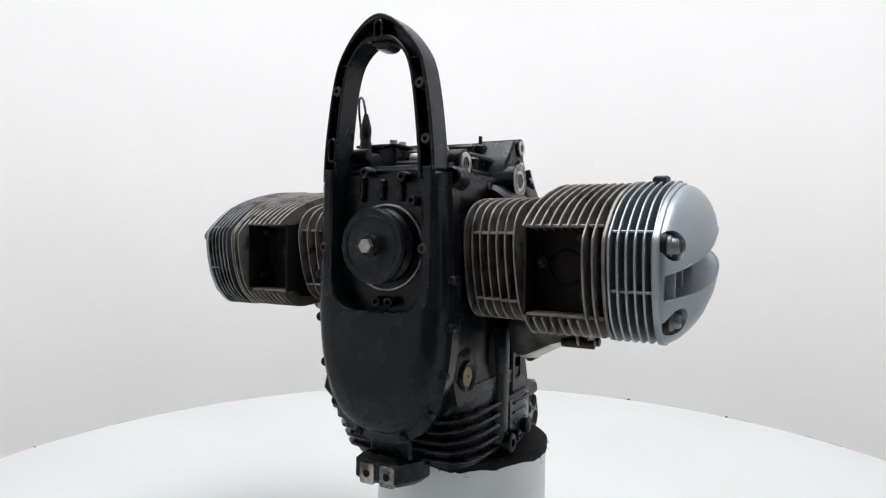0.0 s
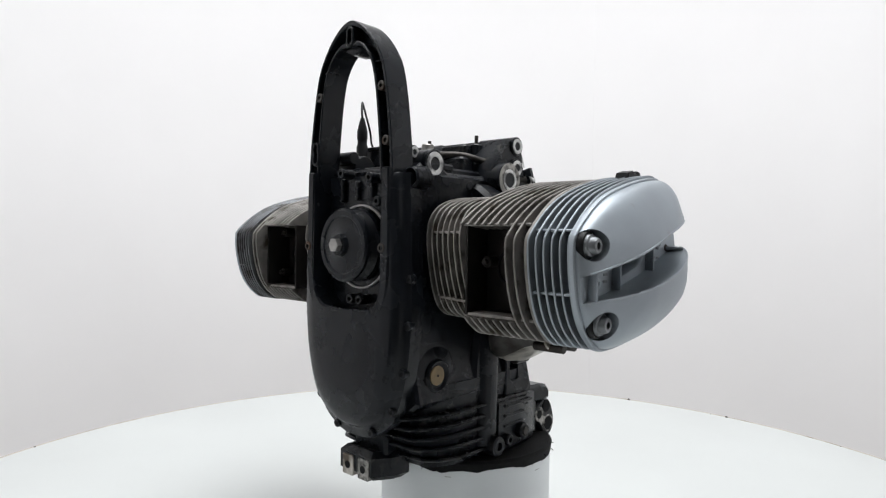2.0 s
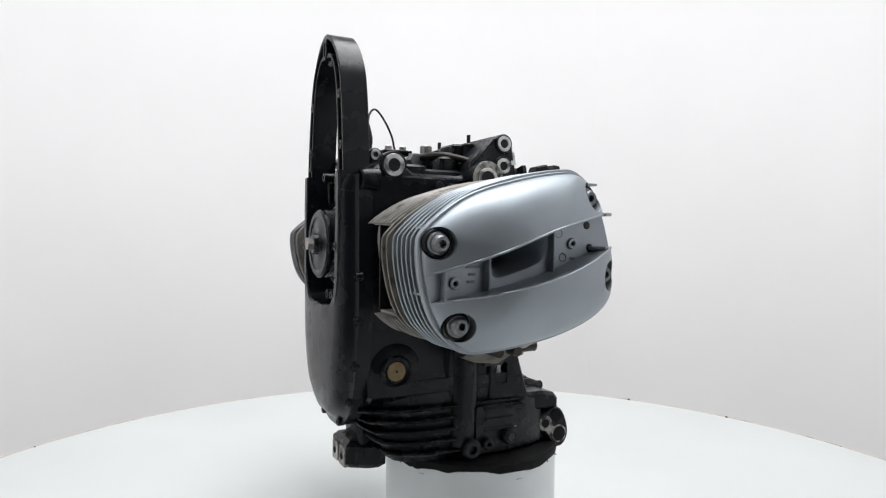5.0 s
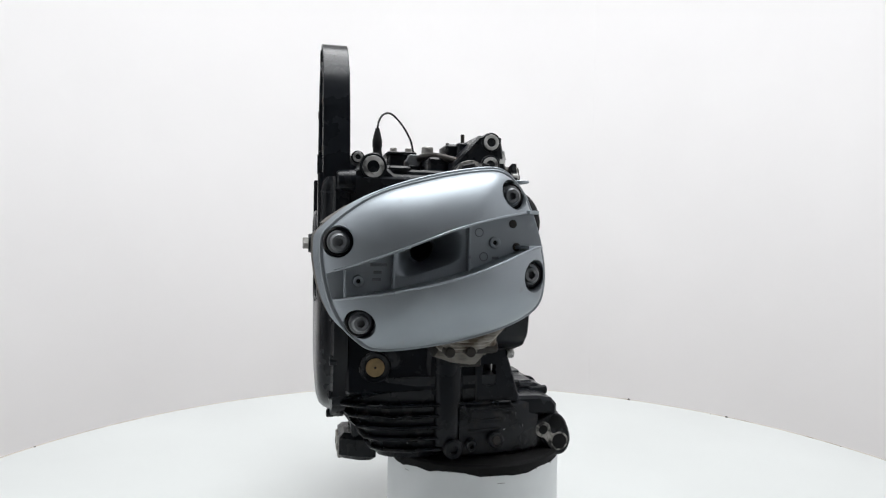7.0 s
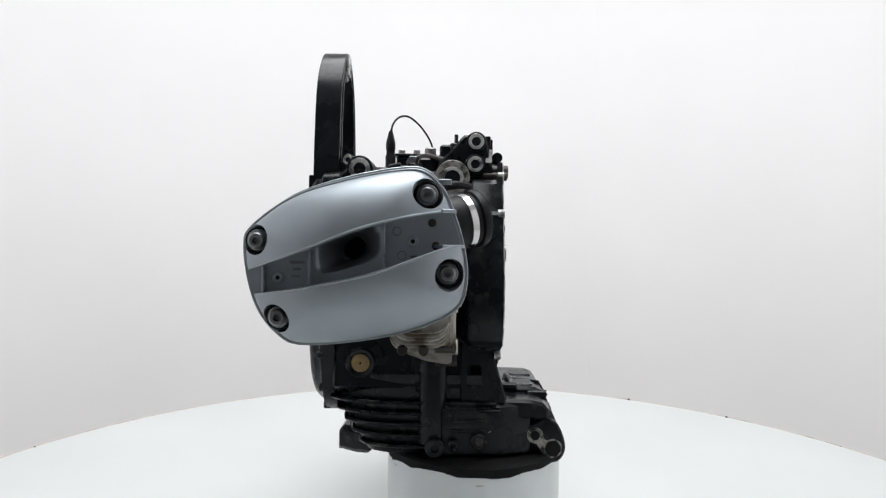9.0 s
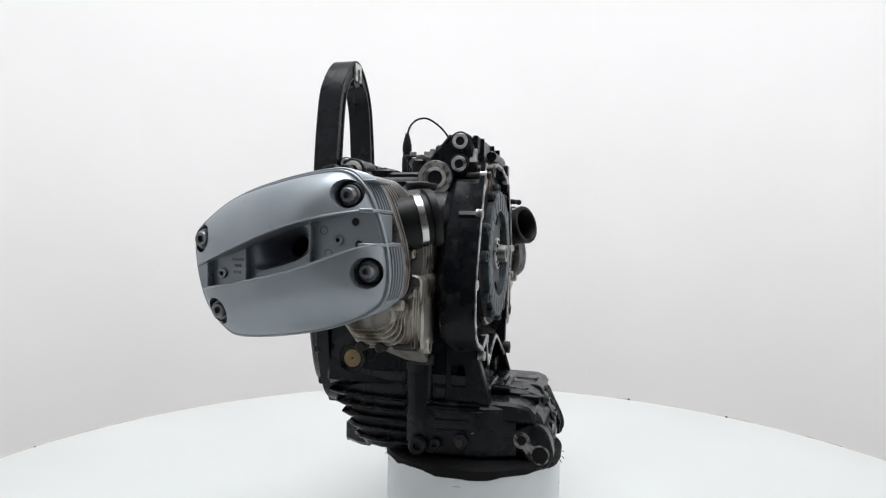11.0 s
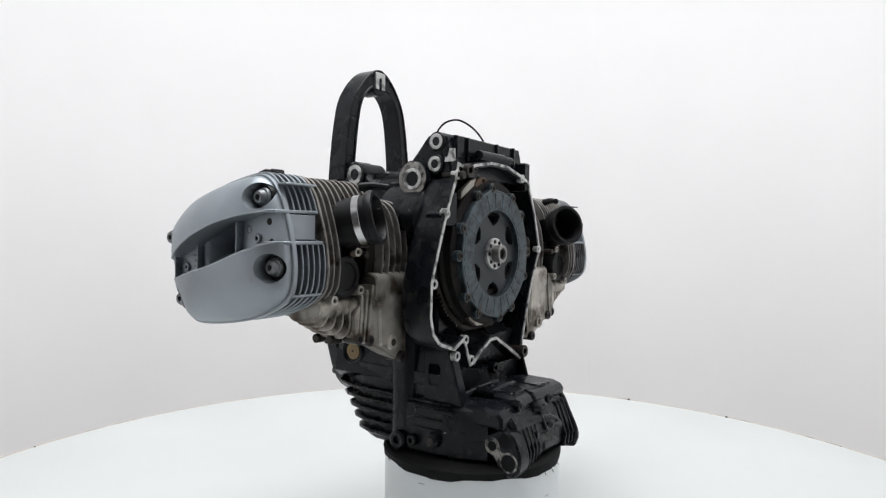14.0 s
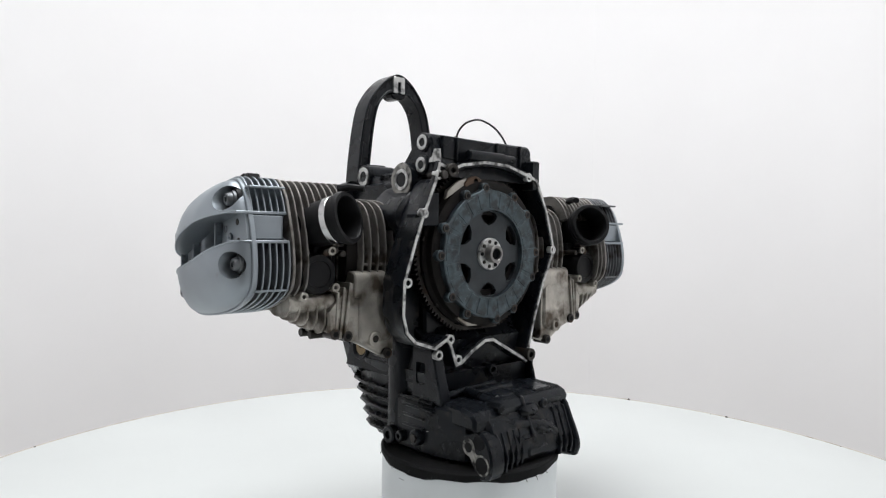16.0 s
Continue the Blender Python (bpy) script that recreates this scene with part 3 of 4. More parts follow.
    # rear neck of the case between bell and oil pump
    bm = prism(B(), [(0.0, -0.1), (0.046, -0.13), (0.036, -0.165), (0.036, -0.222), (0.0, -0.222)], "X", -0.075, 0.075, 0.003)
    part("neck", bm, M_BLACKC, case)
    for sg in (1, -1):
        bm = prism(B(), [(0.004, -0.11), (0.047, -0.138), (0.068, -0.206), (0.066, -0.214), (0.004, -0.214)], "X", sg * 0.086, sg * (0.104 if sg > 0 else 0.092), 0.002)
        win = prism(B(), rect(0.013, -0.19, 0.033, -0.16, 0.003), "X", sg * 0.07, sg * 0.11)
        part("gusset", carve(bm, win), M_BLACK, case)
    bm = ring(B(), "Y", -0.008, -0.179, 0.004, 0.0082, 0.03, 0.056, 20)
    part("rear_boss", bm, M_BLACKC, case)
    bm = pipe(B(), [(0.085, 0.058, -0.203), (0.05, 0.057, -0.2), (-0.01, 0.056, -0.199)], 0.0045, 10)
    part("oil_line", bm, M_BLACK, case)
    # top of the case
    bm = prism(B(), [(-0.034, 0.1), (-0.03, 0.118), (-0.015, 0.134), (0.004, 0.156), (0.03, 0.158), (0.036, 0.152), (0.042, 0.12), (0.046, 0.1)], "X", -0.09, 0.102, 0.003)
    top = part("top_block", bm, M_BLACKC, engine, "black cast top of the crankcase")
    bm = prism(B(), [(-0.092, 0.155), (0.085, 0.157), (0.085, 0.125), (0.05, 0.122), (-0.085, 0.118), (-0.098, 0.105), (-0.1, 0.133), (-0.096, 0.145)], "Y", 0.034, 0.042, 0.0015)
    part("back_plate", bm, M_BLACK, top)
    for x in (0.06, -0.02, -0.07):
        bm = box(B(), x - 0.002, x + 0.002, 0.038, 0.046, 0.122, 0.156, 0.001, 0.0008)
        part("rib", bm, M_BLACK, top)
    bm = prism(B(), [(0.087, 0.119), (0.104, 0.1185), (0.0985, 0.137), (0.0885, 0.138)], "Y", 0.034, 0.0425, 0.0008)
    part("machined_patch", bm, M_BARE, top, "bright machined patch")
    bm = rod(B(), "X", 0.054, 0.132, 0.0075, -0.022, 0.048, 18, 0.001)
    rod(bm, "X", 0.054, 0.132, 0.0058, -0.045, -0.02, 18, 0.001)
    part("cross_tube", bm, M_BLACKC, top)
    bm = prism(B(), [(-0.1, 0.03), (-0.086, 0.03), (-0.086, 0.057), (-0.1, 0.057)], "Z", 0.09, 0.134, 0.002)
    part("end_lug", bm, M_BLACKC, top)
    bm = box(B(), -0.078, 0.08, -0.165, -0.03, 0.094, 0.108, 0.006, 0.003, "X")
    part("deck", bm, M_BLACKC, top)
    # small castings along the deck
    for x0, x1, y0, y1, z in ((0.02, 0.07, -0.06, -0.03, 0.128), (-0.05, 0.0, -0.055, -0.02, 0.138), (0.0, 0.05, -0.03, -0.004, 0.15), (-0.085, -0.04, -0.035, 0.0, 0.146), (0.045, 0.08, -0.118, -0.085, 0.113), (-0.02, 0.03, -0.13, -0.1, 0.118)):
        bm = box(B(), x0, x1, y0, y1, 0.1, z, 0.006, 0.003)
        part("deck_casting", bm, M_BLACKC, top)
    bm = pipe(B(), spline([(0.08, -0.02, 0.122), (0.06, -0.045, 0.13), (0.03, -0.06, 0.132), (-0.01, -0.06, 0.13), (-0.06, -0.05, 0.128)], 5, False), 0.005, 12)
    part("breather_pipe", bm, M_DARKST, top, "dull metal breather pipe")
    for x, y, z in ((0.051, -0.006, 0.163), (-0.043, -0.006, 0.163)):
        bm = rod(B(), "Z", x, y, 0.0095, 0.11, z - 0.012, 16, 0.0015)
        part("stud_base", bm, M_BLACK, top)
        bm = rod(B(), "Z", x, y, 0.0028, z - 0.013, z + 0.001, 12, 0.0005)
        part("stud", bm, M_DARKST, top)
    bm = rod(B(), "Y", 0.098, 0.1, 0.0058, 0.03, 0.064, 16, 0.001)
    part("rear_bolt", bm, M_DARKST, top, "dark steel bolt")
    for k, (x, y) in enumerate(((-0.01, -0.045), (0.02, -0.02))):
        bm = rod(B(), "Z", x, y, 0.009, 0.12, 0.152 - 0.004 * k, 18, 0.0015)
        part("deck_cap", bm, M_STEEL if k == 0 else M_BLACKC, top)


crankcase()

GASKET = [(0.103, 0.114), (0.111, 0.087), (0.129, 0.046), (0.143, 0.007), (0.16, -0.044), (0.161, -0.088), (0.155, -0.11), (0.141, -0.124), (0.107, -0.135), (0.086, -0.125), (0.08, -0.13), (0.067, -0.162), (0.058, -0.16), (0.038, -0.146),
          (0.012, -0.133), (-0.004, -0.133), (-0.076, -0.171), (-0.094, -0.107), (-0.113, -0.054), (-0.137, -0.003), (-0.116, 0.061), (-0.093, 0.104), (-0.069, 0.111), (-0.031, 0.121), (0.016, 0.123), (0.06, 0.116), (0.081, 0.108)]


def bell():
    out = inset(GASKET, -0.004)

    def low(x, z):
        """The wall behind the flange stays lower than its upper corner."""
        return min(z, 0.095) if x > 0.07 else z
    bm = B()
    loft(bm, [[(x * 0.6, -0.03, z * 0.8) for x, z in out], [(x * 0.78, -0.005, low(x, z) * 0.9) for x, z in out], [(x * 0.985, 0.012, low(x, z) * 0.97) for x, z in out], [(x, 0.02, low(x, z)) for x, z in out], [(x, 0.049, low(x, z)) for x, z in out], [(x, 0.051, z) for x, z in out], [(x, 0.057, z) for x, z in out]])
    cav = prism(B(), inset(GASKET, 0.004), "Y", 0.008, 0.09)
    house = part("bell_housing", carve(bm, cav), M_BLACKC, engine, "black open bell housing", 30)
    bm = B()
    a, b = inset(GASKET, -0.0026), inset(GASKET, 0.0014)
    loft(bm, [[(x, 0.056, z) for x, z in a], [(x, 0.0585, z) for x, z in a], [(x, 0.0585, z) for x, z in b], [(x, 0.056, z) for x, z in b], [(x, 0.056, z) for x, z in a]], caps=False)
    part("gasket_face", bm, M_BARE, house, "bright machined gasket face", 0)
    for x, z in ((0.129, 0.047), (0.155, -0.045), (0.079, -0.126), (0.064, -0.156), (-0.135, -0.003), (-0.076, 0.108), (0.1, -0.146), (0.105, 0.1)):
        bm = ring(B(), "Y", x, z, 0.0036, 0.0068, 0.05, 0.0592, 20)
        part("bolt_eye", bm, M_BARE, house)
        bm = rod(B(), "Y", x, z, 0.0036, 0.05, 0.0575, 14)
        part("bore", bm, M_HOLE, house)
    for x, z in ((0.085, 0.107), (-0.08, -0.163)):
        bm = ring(B(), "Y", x, z, 0.0045, 0.0095, 0.02, 0.066, 22)
        part("long_boss", bm, M_DARKST, house)
        bm = rod(B(), "Y", x, z, 0.0045, 0.02, 0.06, 14)
        part("bore", bm, M_HOLE, house)
    bm = prism(B(), [(0.1, 0.0765), (0.1115, 0.0765), (0.135, 0.046), (0.135, 0.03), (0.1, 0.03)], "Y", 0.026, 0.0545, 0.0015)
    part("ledge", bm, M_BLACK, house)
    c = (0.003, -0.006)
    bm, teeth = B(), []
    for k in range(110):
        for f, r in ((0, 0.117), (0.3, 0.117), (0.4, 0.1215), (0.7, 0.1215)):
            t = 2 * math.pi * (k + f) / 110
            teeth.append((c[0] + r * math.cos(t), c[1] + r * math.sin(t)))
    prism(bm, teeth, "Y", 0.02, 0.031)
    fly = part("flywheel", bm, M_DARKST, engine, "dark steel flywheel with toothed ring gear", 25)
    bm = lathe(B(), "Y", *c, [(0.055, 0.028), (0.112, 0.028), (0.112, 0.036), (0.108, 0.04), (0.1065, 0.05), (0.103, 0.0525), (0.09, 0.053), (0.055, 0.046)], 72)
    part("housing_ring", bm, M_HEAD, fly)
    for k in range(14):
        t = radians(10 + 360 / 14 * k)
        bm = rod(B(), "Y", c[0] + 0.109 * math.cos(t), c[1] + 0.109 * math.sin(t), 0.0042, 0.03, 0.0375, 14, 0.0006)
        part("ring_bolt", bm, M_HOLE if k % 2 else M_DARKST, fly)
    # blotchy pressure plate with lugs and bolts
    pc = (0.005, -0.008)
    rim, n = [], 180
    for k in range(n):
        t = 2 * math.pi * k / n
        lug = max(0.0, math.cos(6 * (t - radians(22)))) ** 6
        rim.append((pc[0] + (0.0925 + 0.005 * lug) * math.cos(t), pc[1] + (0.0925 + 0.005 * lug) * math.sin(t)))
    bm = carve(prism(B(), rim, "Y", 0.046, 0.062, 0.0012), rod(B(), "Y", *pc, 0.0635, 0.0, 0.1, 72))
    plate = part("pressure_plate", bm, M_PLATE, engine, "blotchy blue-grey clutch pressure plate")
    for k in range(12):
        t = radians(22 + 30 * k + (7 if k % 2 else 0))
        u, v = pc[0] + 0.0955 * math.cos(t), pc[1] + 0.0955 * math.sin(t)
        bm = ring(B(), "Y", u, v, 0.0045, 0.0078, 0.045, 0.0608, 20)
        part("lug", bm, M_PLATE, plate)
        bm = rod(B(), "Y", u, v, 0.0058, 0.04, 0.0625, 16, 0.0006)
        part("bolt", bm, M_DARKST, plate)
        bm = rod(B(), "Y", u, v, 0.003, 0.04, 0.0629, 6)
        part("bolt_socket", bm, M_HOLE, plate)
    for k in range(48):
        t = 2 * math.pi * (k + 0.5) / 48
        bm = rod(B(), "Y", pc[0] + 0.0775 * math.cos(t), pc[1] + 0.0775 * math.sin(t), 0.0016, 0.058, 0.0623, 8)
        part("rivet", bm, M_DISC, plate)
    for k in range(24):
        t0 = 2 * math.pi * k / 24
        arc = [t0 + 0.19 * (j / 4 - 0.5) for j in range(5)]
        line = [(pc[0] + 0.0885 * math.cos(t), pc[1] + 0.0885 * math.sin(t)) for t in arc] + [(pc[0] + 0.0665 * math.cos(t), pc[1] + 0.0665 * math.sin(t)) for t in arc[::-1]]
        part("segment", prism(B(), line, "Y", 0.06, 0.0627, 0.0005), M_PLATE, plate)
    # rusty strap at the top
    bm = carve(prism(B(), spline([(0.052, 0.09), (0.042, 0.1), (0.028, 0.103), (0.018, 0.097), (0.022, 0.086), (0.04, 0.084)], 4), "Y", 0.044, 0.052, 0.001), rod(B(), "Y", 0.03, 0.096, 0.004, 0.0, 0.1, 16))
    part("strap", bm, M_RUST, plate, "rusty brown strap")
    bm = prism(B(), [(0.085, 0.068), (0.048, 0.09), (0.046, 0.1), (0.06, 0.096), (0.082, 0.08)], "Y", 0.043, 0.05, 0.001)
    part("strap_plate", bm, M_ALLOY, plate, "pale worn plate")
    bm = prism(B(), [(0.052, -0.082), (0.06, -0.1), (0.04, -0.112), (0.02, -0.112), (0.04, -0.098)], "Y", 0.043, 0.05, 0.001)
    part("strap_plate", bm, M_ALLOY, plate, "pale worn plate")
    holes = []
    for k in range(6):
        t = radians(30 + 60 * k)
        holes.append(prism(B(), [(pc[0] + r * math.cos(t + a), pc[1] + r * math.sin(t + a)) for r, a in ((0.041, 0.0), (0.047, -0.22), (0.057, -0.3), (0.061, -0.2), (0.062, 0.0), (0.061, 0.2), (0.057, 0.3), (0.047, 0.22))], "Y", 0.0, 0.09))
    bm = carve(rod(B(), "Y", *pc, 0.066, 0.048, 0.055, 64), *holes)
    disc = part("clutch_disc", bm, M_DISC, engine, "grey spoked clutch disc")
    bm = ring(B(), "Y", *pc, 0.011, 0.0232, 0.054, 0.0595, 40)
    part("hub_flange", bm, M_BARE, disc, "bright riveted hub flange")
    bm = ring(B(), "Y", *pc, 0.0085, 0.0128, 0.054, 0.072, 32)
    part("hub", bm, M_STEEL, disc)
    bm = rod(B(), "Y", *pc, 0.0085, 0.05, 0.066, 24)
    part("bore", bm, M_HOLE, disc)
    for k in range(9):
        t = radians(40 * k)
        bm = rod(B(), "Y", pc[0] + 0.018 * math.cos(t), pc[1] + 0.018 * math.sin(t), 0.0028, 0.057, 0.0612, 14, 0.0006)
        part("rivet", bm, M_DARKST if k % 3 else M_HOLE, disc)
    bm = rod(B(), "Y", *c, 0.06, 0.0, 0.03, 48)
    part("crank_flange", bm, M_HOLE, fly)


bell()


def front():
    cx = 0.006
    out = spline([(0.08, 0.1), (0.089, 0.06), (0.093, -0.045), (0.0925, -0.09), (0.085, -0.15), (0.065, -0.203), (0.03, -0.228), (0.0, -0.232), (-0.03, -0.228), (-0.065, -0.203), (-0.085, -0.15), (-0.0925, -0.09), (-0.093, -0.045), (-0.089, 0.06), (-0.08, 0.1), (0.0, 0.104)], 4)
    bm = B()
    zc = -0.06
    loft(bm, [[(cx + x * s, y, zc + (z - zc) * s) for x, z in out] for s, y in ((1.075, -0.172), (1.075, -0.1905), (1.03, -0.1925), (1.0, -0.195), (0.985, -0.2), (0.95, -0.206), (0.88, -0.21), (0.7, -0.2125), (0.3, -0.2135))])
    pocket = prism(B(), [(x + cx, z) for x, z in rect(-0.066, -0.078, 0.066, 0.2, 0.03, 6)], "Y", -0.25, -0.184)
    top_cut = prism(B(), [(-0.2, 0.094), (0.2, 0.094), (0.2, 0.2), (-0.2, 0.2)], "Y", -0.3, -0.1)
    cover = part("front_cover", carve(bm, pocket, top_cut), M_BLACK, engine, "smooth satin black front engine cover", 40)
    # handle-shaped arch
    o = spline([(-0.08, 0.085), (-0.077, 0.133), (-0.067, 0.2), (-0.055, 0.24), (-0.028, 0.276), (0.002, 0.291), (0.033, 0.276), (0.062, 0.24), (0.074, 0.2), (0.083, 0.133), (0.086, 0.085)], 5, False)
    i = spline([(-0.06, 0.085), (-0.057, 0.133), (-0.049, 0.2), (-0.038, 0.236), (-0.018, 0.256), (0.003, 0.257), (0.023, 0.256), (0.042, 0.236), (0.052, 0.2), (0.06, 0.133), (0.063, 0.085)], 5, False)

    def between(a, b):
        return [(p[0] + (q[0] - p[0]) * a, p[1] + (q[1] - p[1]) * a) for p, q in zip(o, i)] + [(p[0] + (q[0] - p[0]) * b, p[1] + (q[1] - p[1]) * b) for p, q in zip(o, i)][::-1]
    bm = prism(B(), between(0.1, 0.9), "Y", -0.19, -0.172)
    arch = part("arch", bm, M_BLACK, engine, "tall black cast arch above the front cover")
    bm = prism(B(), between(0, 0.22), "Y", -0.206, -0.17, 0.001)
    part("outer_flange", bm, M_BLACK, arch)
    bm = prism(B(), between(0.8, 1), "Y", -0.206, -0.17, 0.001)
    part("inner_flange", bm, M_BLACK, arch)
    for x, z in ((0.0635, 0.2), (-0.0585, 0.2), (0.0725, 0.133)):
        bm = ring(B(), "Y", x, z, 0.0026, 0.0062, -0.207, -0.185, 20)
        part("screw_eye", bm, M_DARKST, arch)
        bm = rod(B(), "Y", x, z, 0.0027, -0.2, -0.185, 12)
        part("bore", bm, M_HOLE, arch)
    for x, z, h in ((0.004, 0.27, 0.013), (-0.065, 0.125, 0.016)):
        bm = carve(prism(B(), rect(x - 0.007, z - h, x + 0.007, z + h, 0.0065, 5), "Y", -0.2075, -0.185, 0.001), prism(B(), rect(x - 0.004, z - h + 0.003, x + 0.004, z + h - 0.003, 0.0038, 5), "Y", -0.22, -0.19))
        part("slot_boss", bm, M_BLACKC, arch)
    bm = carve(prism(B(), rect(-0.009, 0.258, 0.015, 0.286, 0.002), "Y", -0.176, -0.1685, 0.0008), prism(B(), rect(-0.0005, 0.25, 0.0065, 0.278, 0.003), "Y", -0.2, -0.1))
    part("clevis_plate", bm, M_BARE, arch, "bare metal slotted plate")
    bm = prism(B(), spline([(-0.012, 0.257), (0.004, 0.26), (0.018, 0.257), (0.014, 0.25), (0.004, 0.248), (-0.008, 0.251)], 4), "Y", -0.2, -0.172, 0.002)
    part("under_bump", bm, M_BLACK, arch)
    for x, z in ((-0.046, 0.232), (0.052, 0.232)):
        bm = box(B(), x - 0.008, x + 0.008, -0.203, -0.188, z - 0.001, z + 0.001, 0.0008, 0.0004)
        part("cross_rib", bm, M_BLACK, arch)
    # rim of the pulley pocket
    ro = spline([(-0.079, 0.1), (-0.08, 0.03), (-0.078, -0.045), (-0.063, -0.079), (-0.03, -0.088), (0.03, -0.088), (0.063, -0.079), (0.078, -0.045), (0.08, 0.03), (0.079, 0.1)], 4, False)
    ri = spline([(-0.066, 0.1), (-0.067, 0.03), (-0.065, -0.042), (-0.053, -0.069), (-0.028, -0.077), (0.028, -0.077), (0.053, -0.069), (0.065, -0.042), (0.067, 0.03), (0.066, 0.1)], 4, False)
    bm = prism(B(), [(x + cx, z) for x, z in ro + ri[::-1]], "Y", -0.2125, -0.186, 0.0018)
    part("pocket_rim", bm, M_BLACK, cover)
    for x, z in ((0.074, 0.002), (-0.072, 0.001)):
        bm = ring(B(), "Y", x, z, 0.003, 0.0062, -0.2135, -0.2, 18)
        part("screw_eye", bm, M_DARKST, cover)
        bm = rod(B(), "Y", x, z, 0.0031, -0.2085, -0.2, 12)
        part("bore", bm, M_HOLE, cover)
    for x, z in ((0.0995, -0.035), (0.0975, -0.092), (0.089, -0.151), (0.071, -0.201), (0.034, -0.235)):
        for s in (1, -1):
            bm = rod(B(), "Y", cx + s * x, z, 0.0058, -0.196, -0.186, 14, 0.001)
            part("bolt", bm, M_BLACKC, cover)
            bm = rod(B(), "Y", cx + s * x, z, 0.0028, -0.1964, -0.186, 6)
            part("bolt_socket", bm, M_HOLE, cover)
    for s in (1,):
        bm = lathe(B(), "Y", cx + s * 0.092, 0.088, [(0, -0.165), (0.0155, -0.165), (0.0135, -0.187), (0.0115, -0.189), (0.0095, -0.187), (0.0085, -0.172), (0, -0.172)], 24)
        part("shoulder_boss", bm, M_BLACKC, cover)
    # inside the pocket
    for x0, z0, z1 in ((-0.03, 0.06, 0.092), (0.0, 0.062, 0.088), (0.028, 0.06, 0.092)):
        bm = box(B(), x0 - 0.004, x0 + 0.004, -0.19, -0.18, z0, z1, 0.003, 0.002)
        part("pocket_rib", bm, M_BLACKC, cover)
    for x, z in ((-0.02, 0.097), (0.035, 0.09), (0.0, -0.066), (0.018, -0.066), (0.05, 0.06)):
        bm = ring(B(), "Y", x, z, 0.003, 0.0065, -0.2, -0.18, 18)
        part("pocket_boss", bm, M_BLACKC, cover)
    bm = ring(B(), "Y", 0.006, 0.002, 0.0528, 0.0552, -0.188, -0.183, 56)
    part("seal_ring", bm, M_STEEL, cover, "worn steel seal ring")
    bm = lathe(B(), "Y", 0.003, 0.004, [(0, -0.222), (0.013, -0.222), (0.0145, -0.216), (0.018, -0.214), (0.036, -0.2135), (0.038, -0.215), (0.044, -0.215), (0.047, -0.2125), (0.0475, -0.209), (0.044, -0.207), (0.047, -0.204), (0.044, -0.202), (0.047, -0.199), (0.044, -0.197), (0.0475, -0.194), (0.0475, -0.187), (0, -0.187)], 64)
    pulley = part("pulley", bm, M_BLACK, engine, "black ribbed crankshaft belt pulley")
    bm = rod(B(), "Y", 0.003, 0.004, 0.0092, -0.23, -0.22, 6, 0.001)
    part("bolt", bm, M_STEEL, pulley, "steel hexagon bolt")


front()


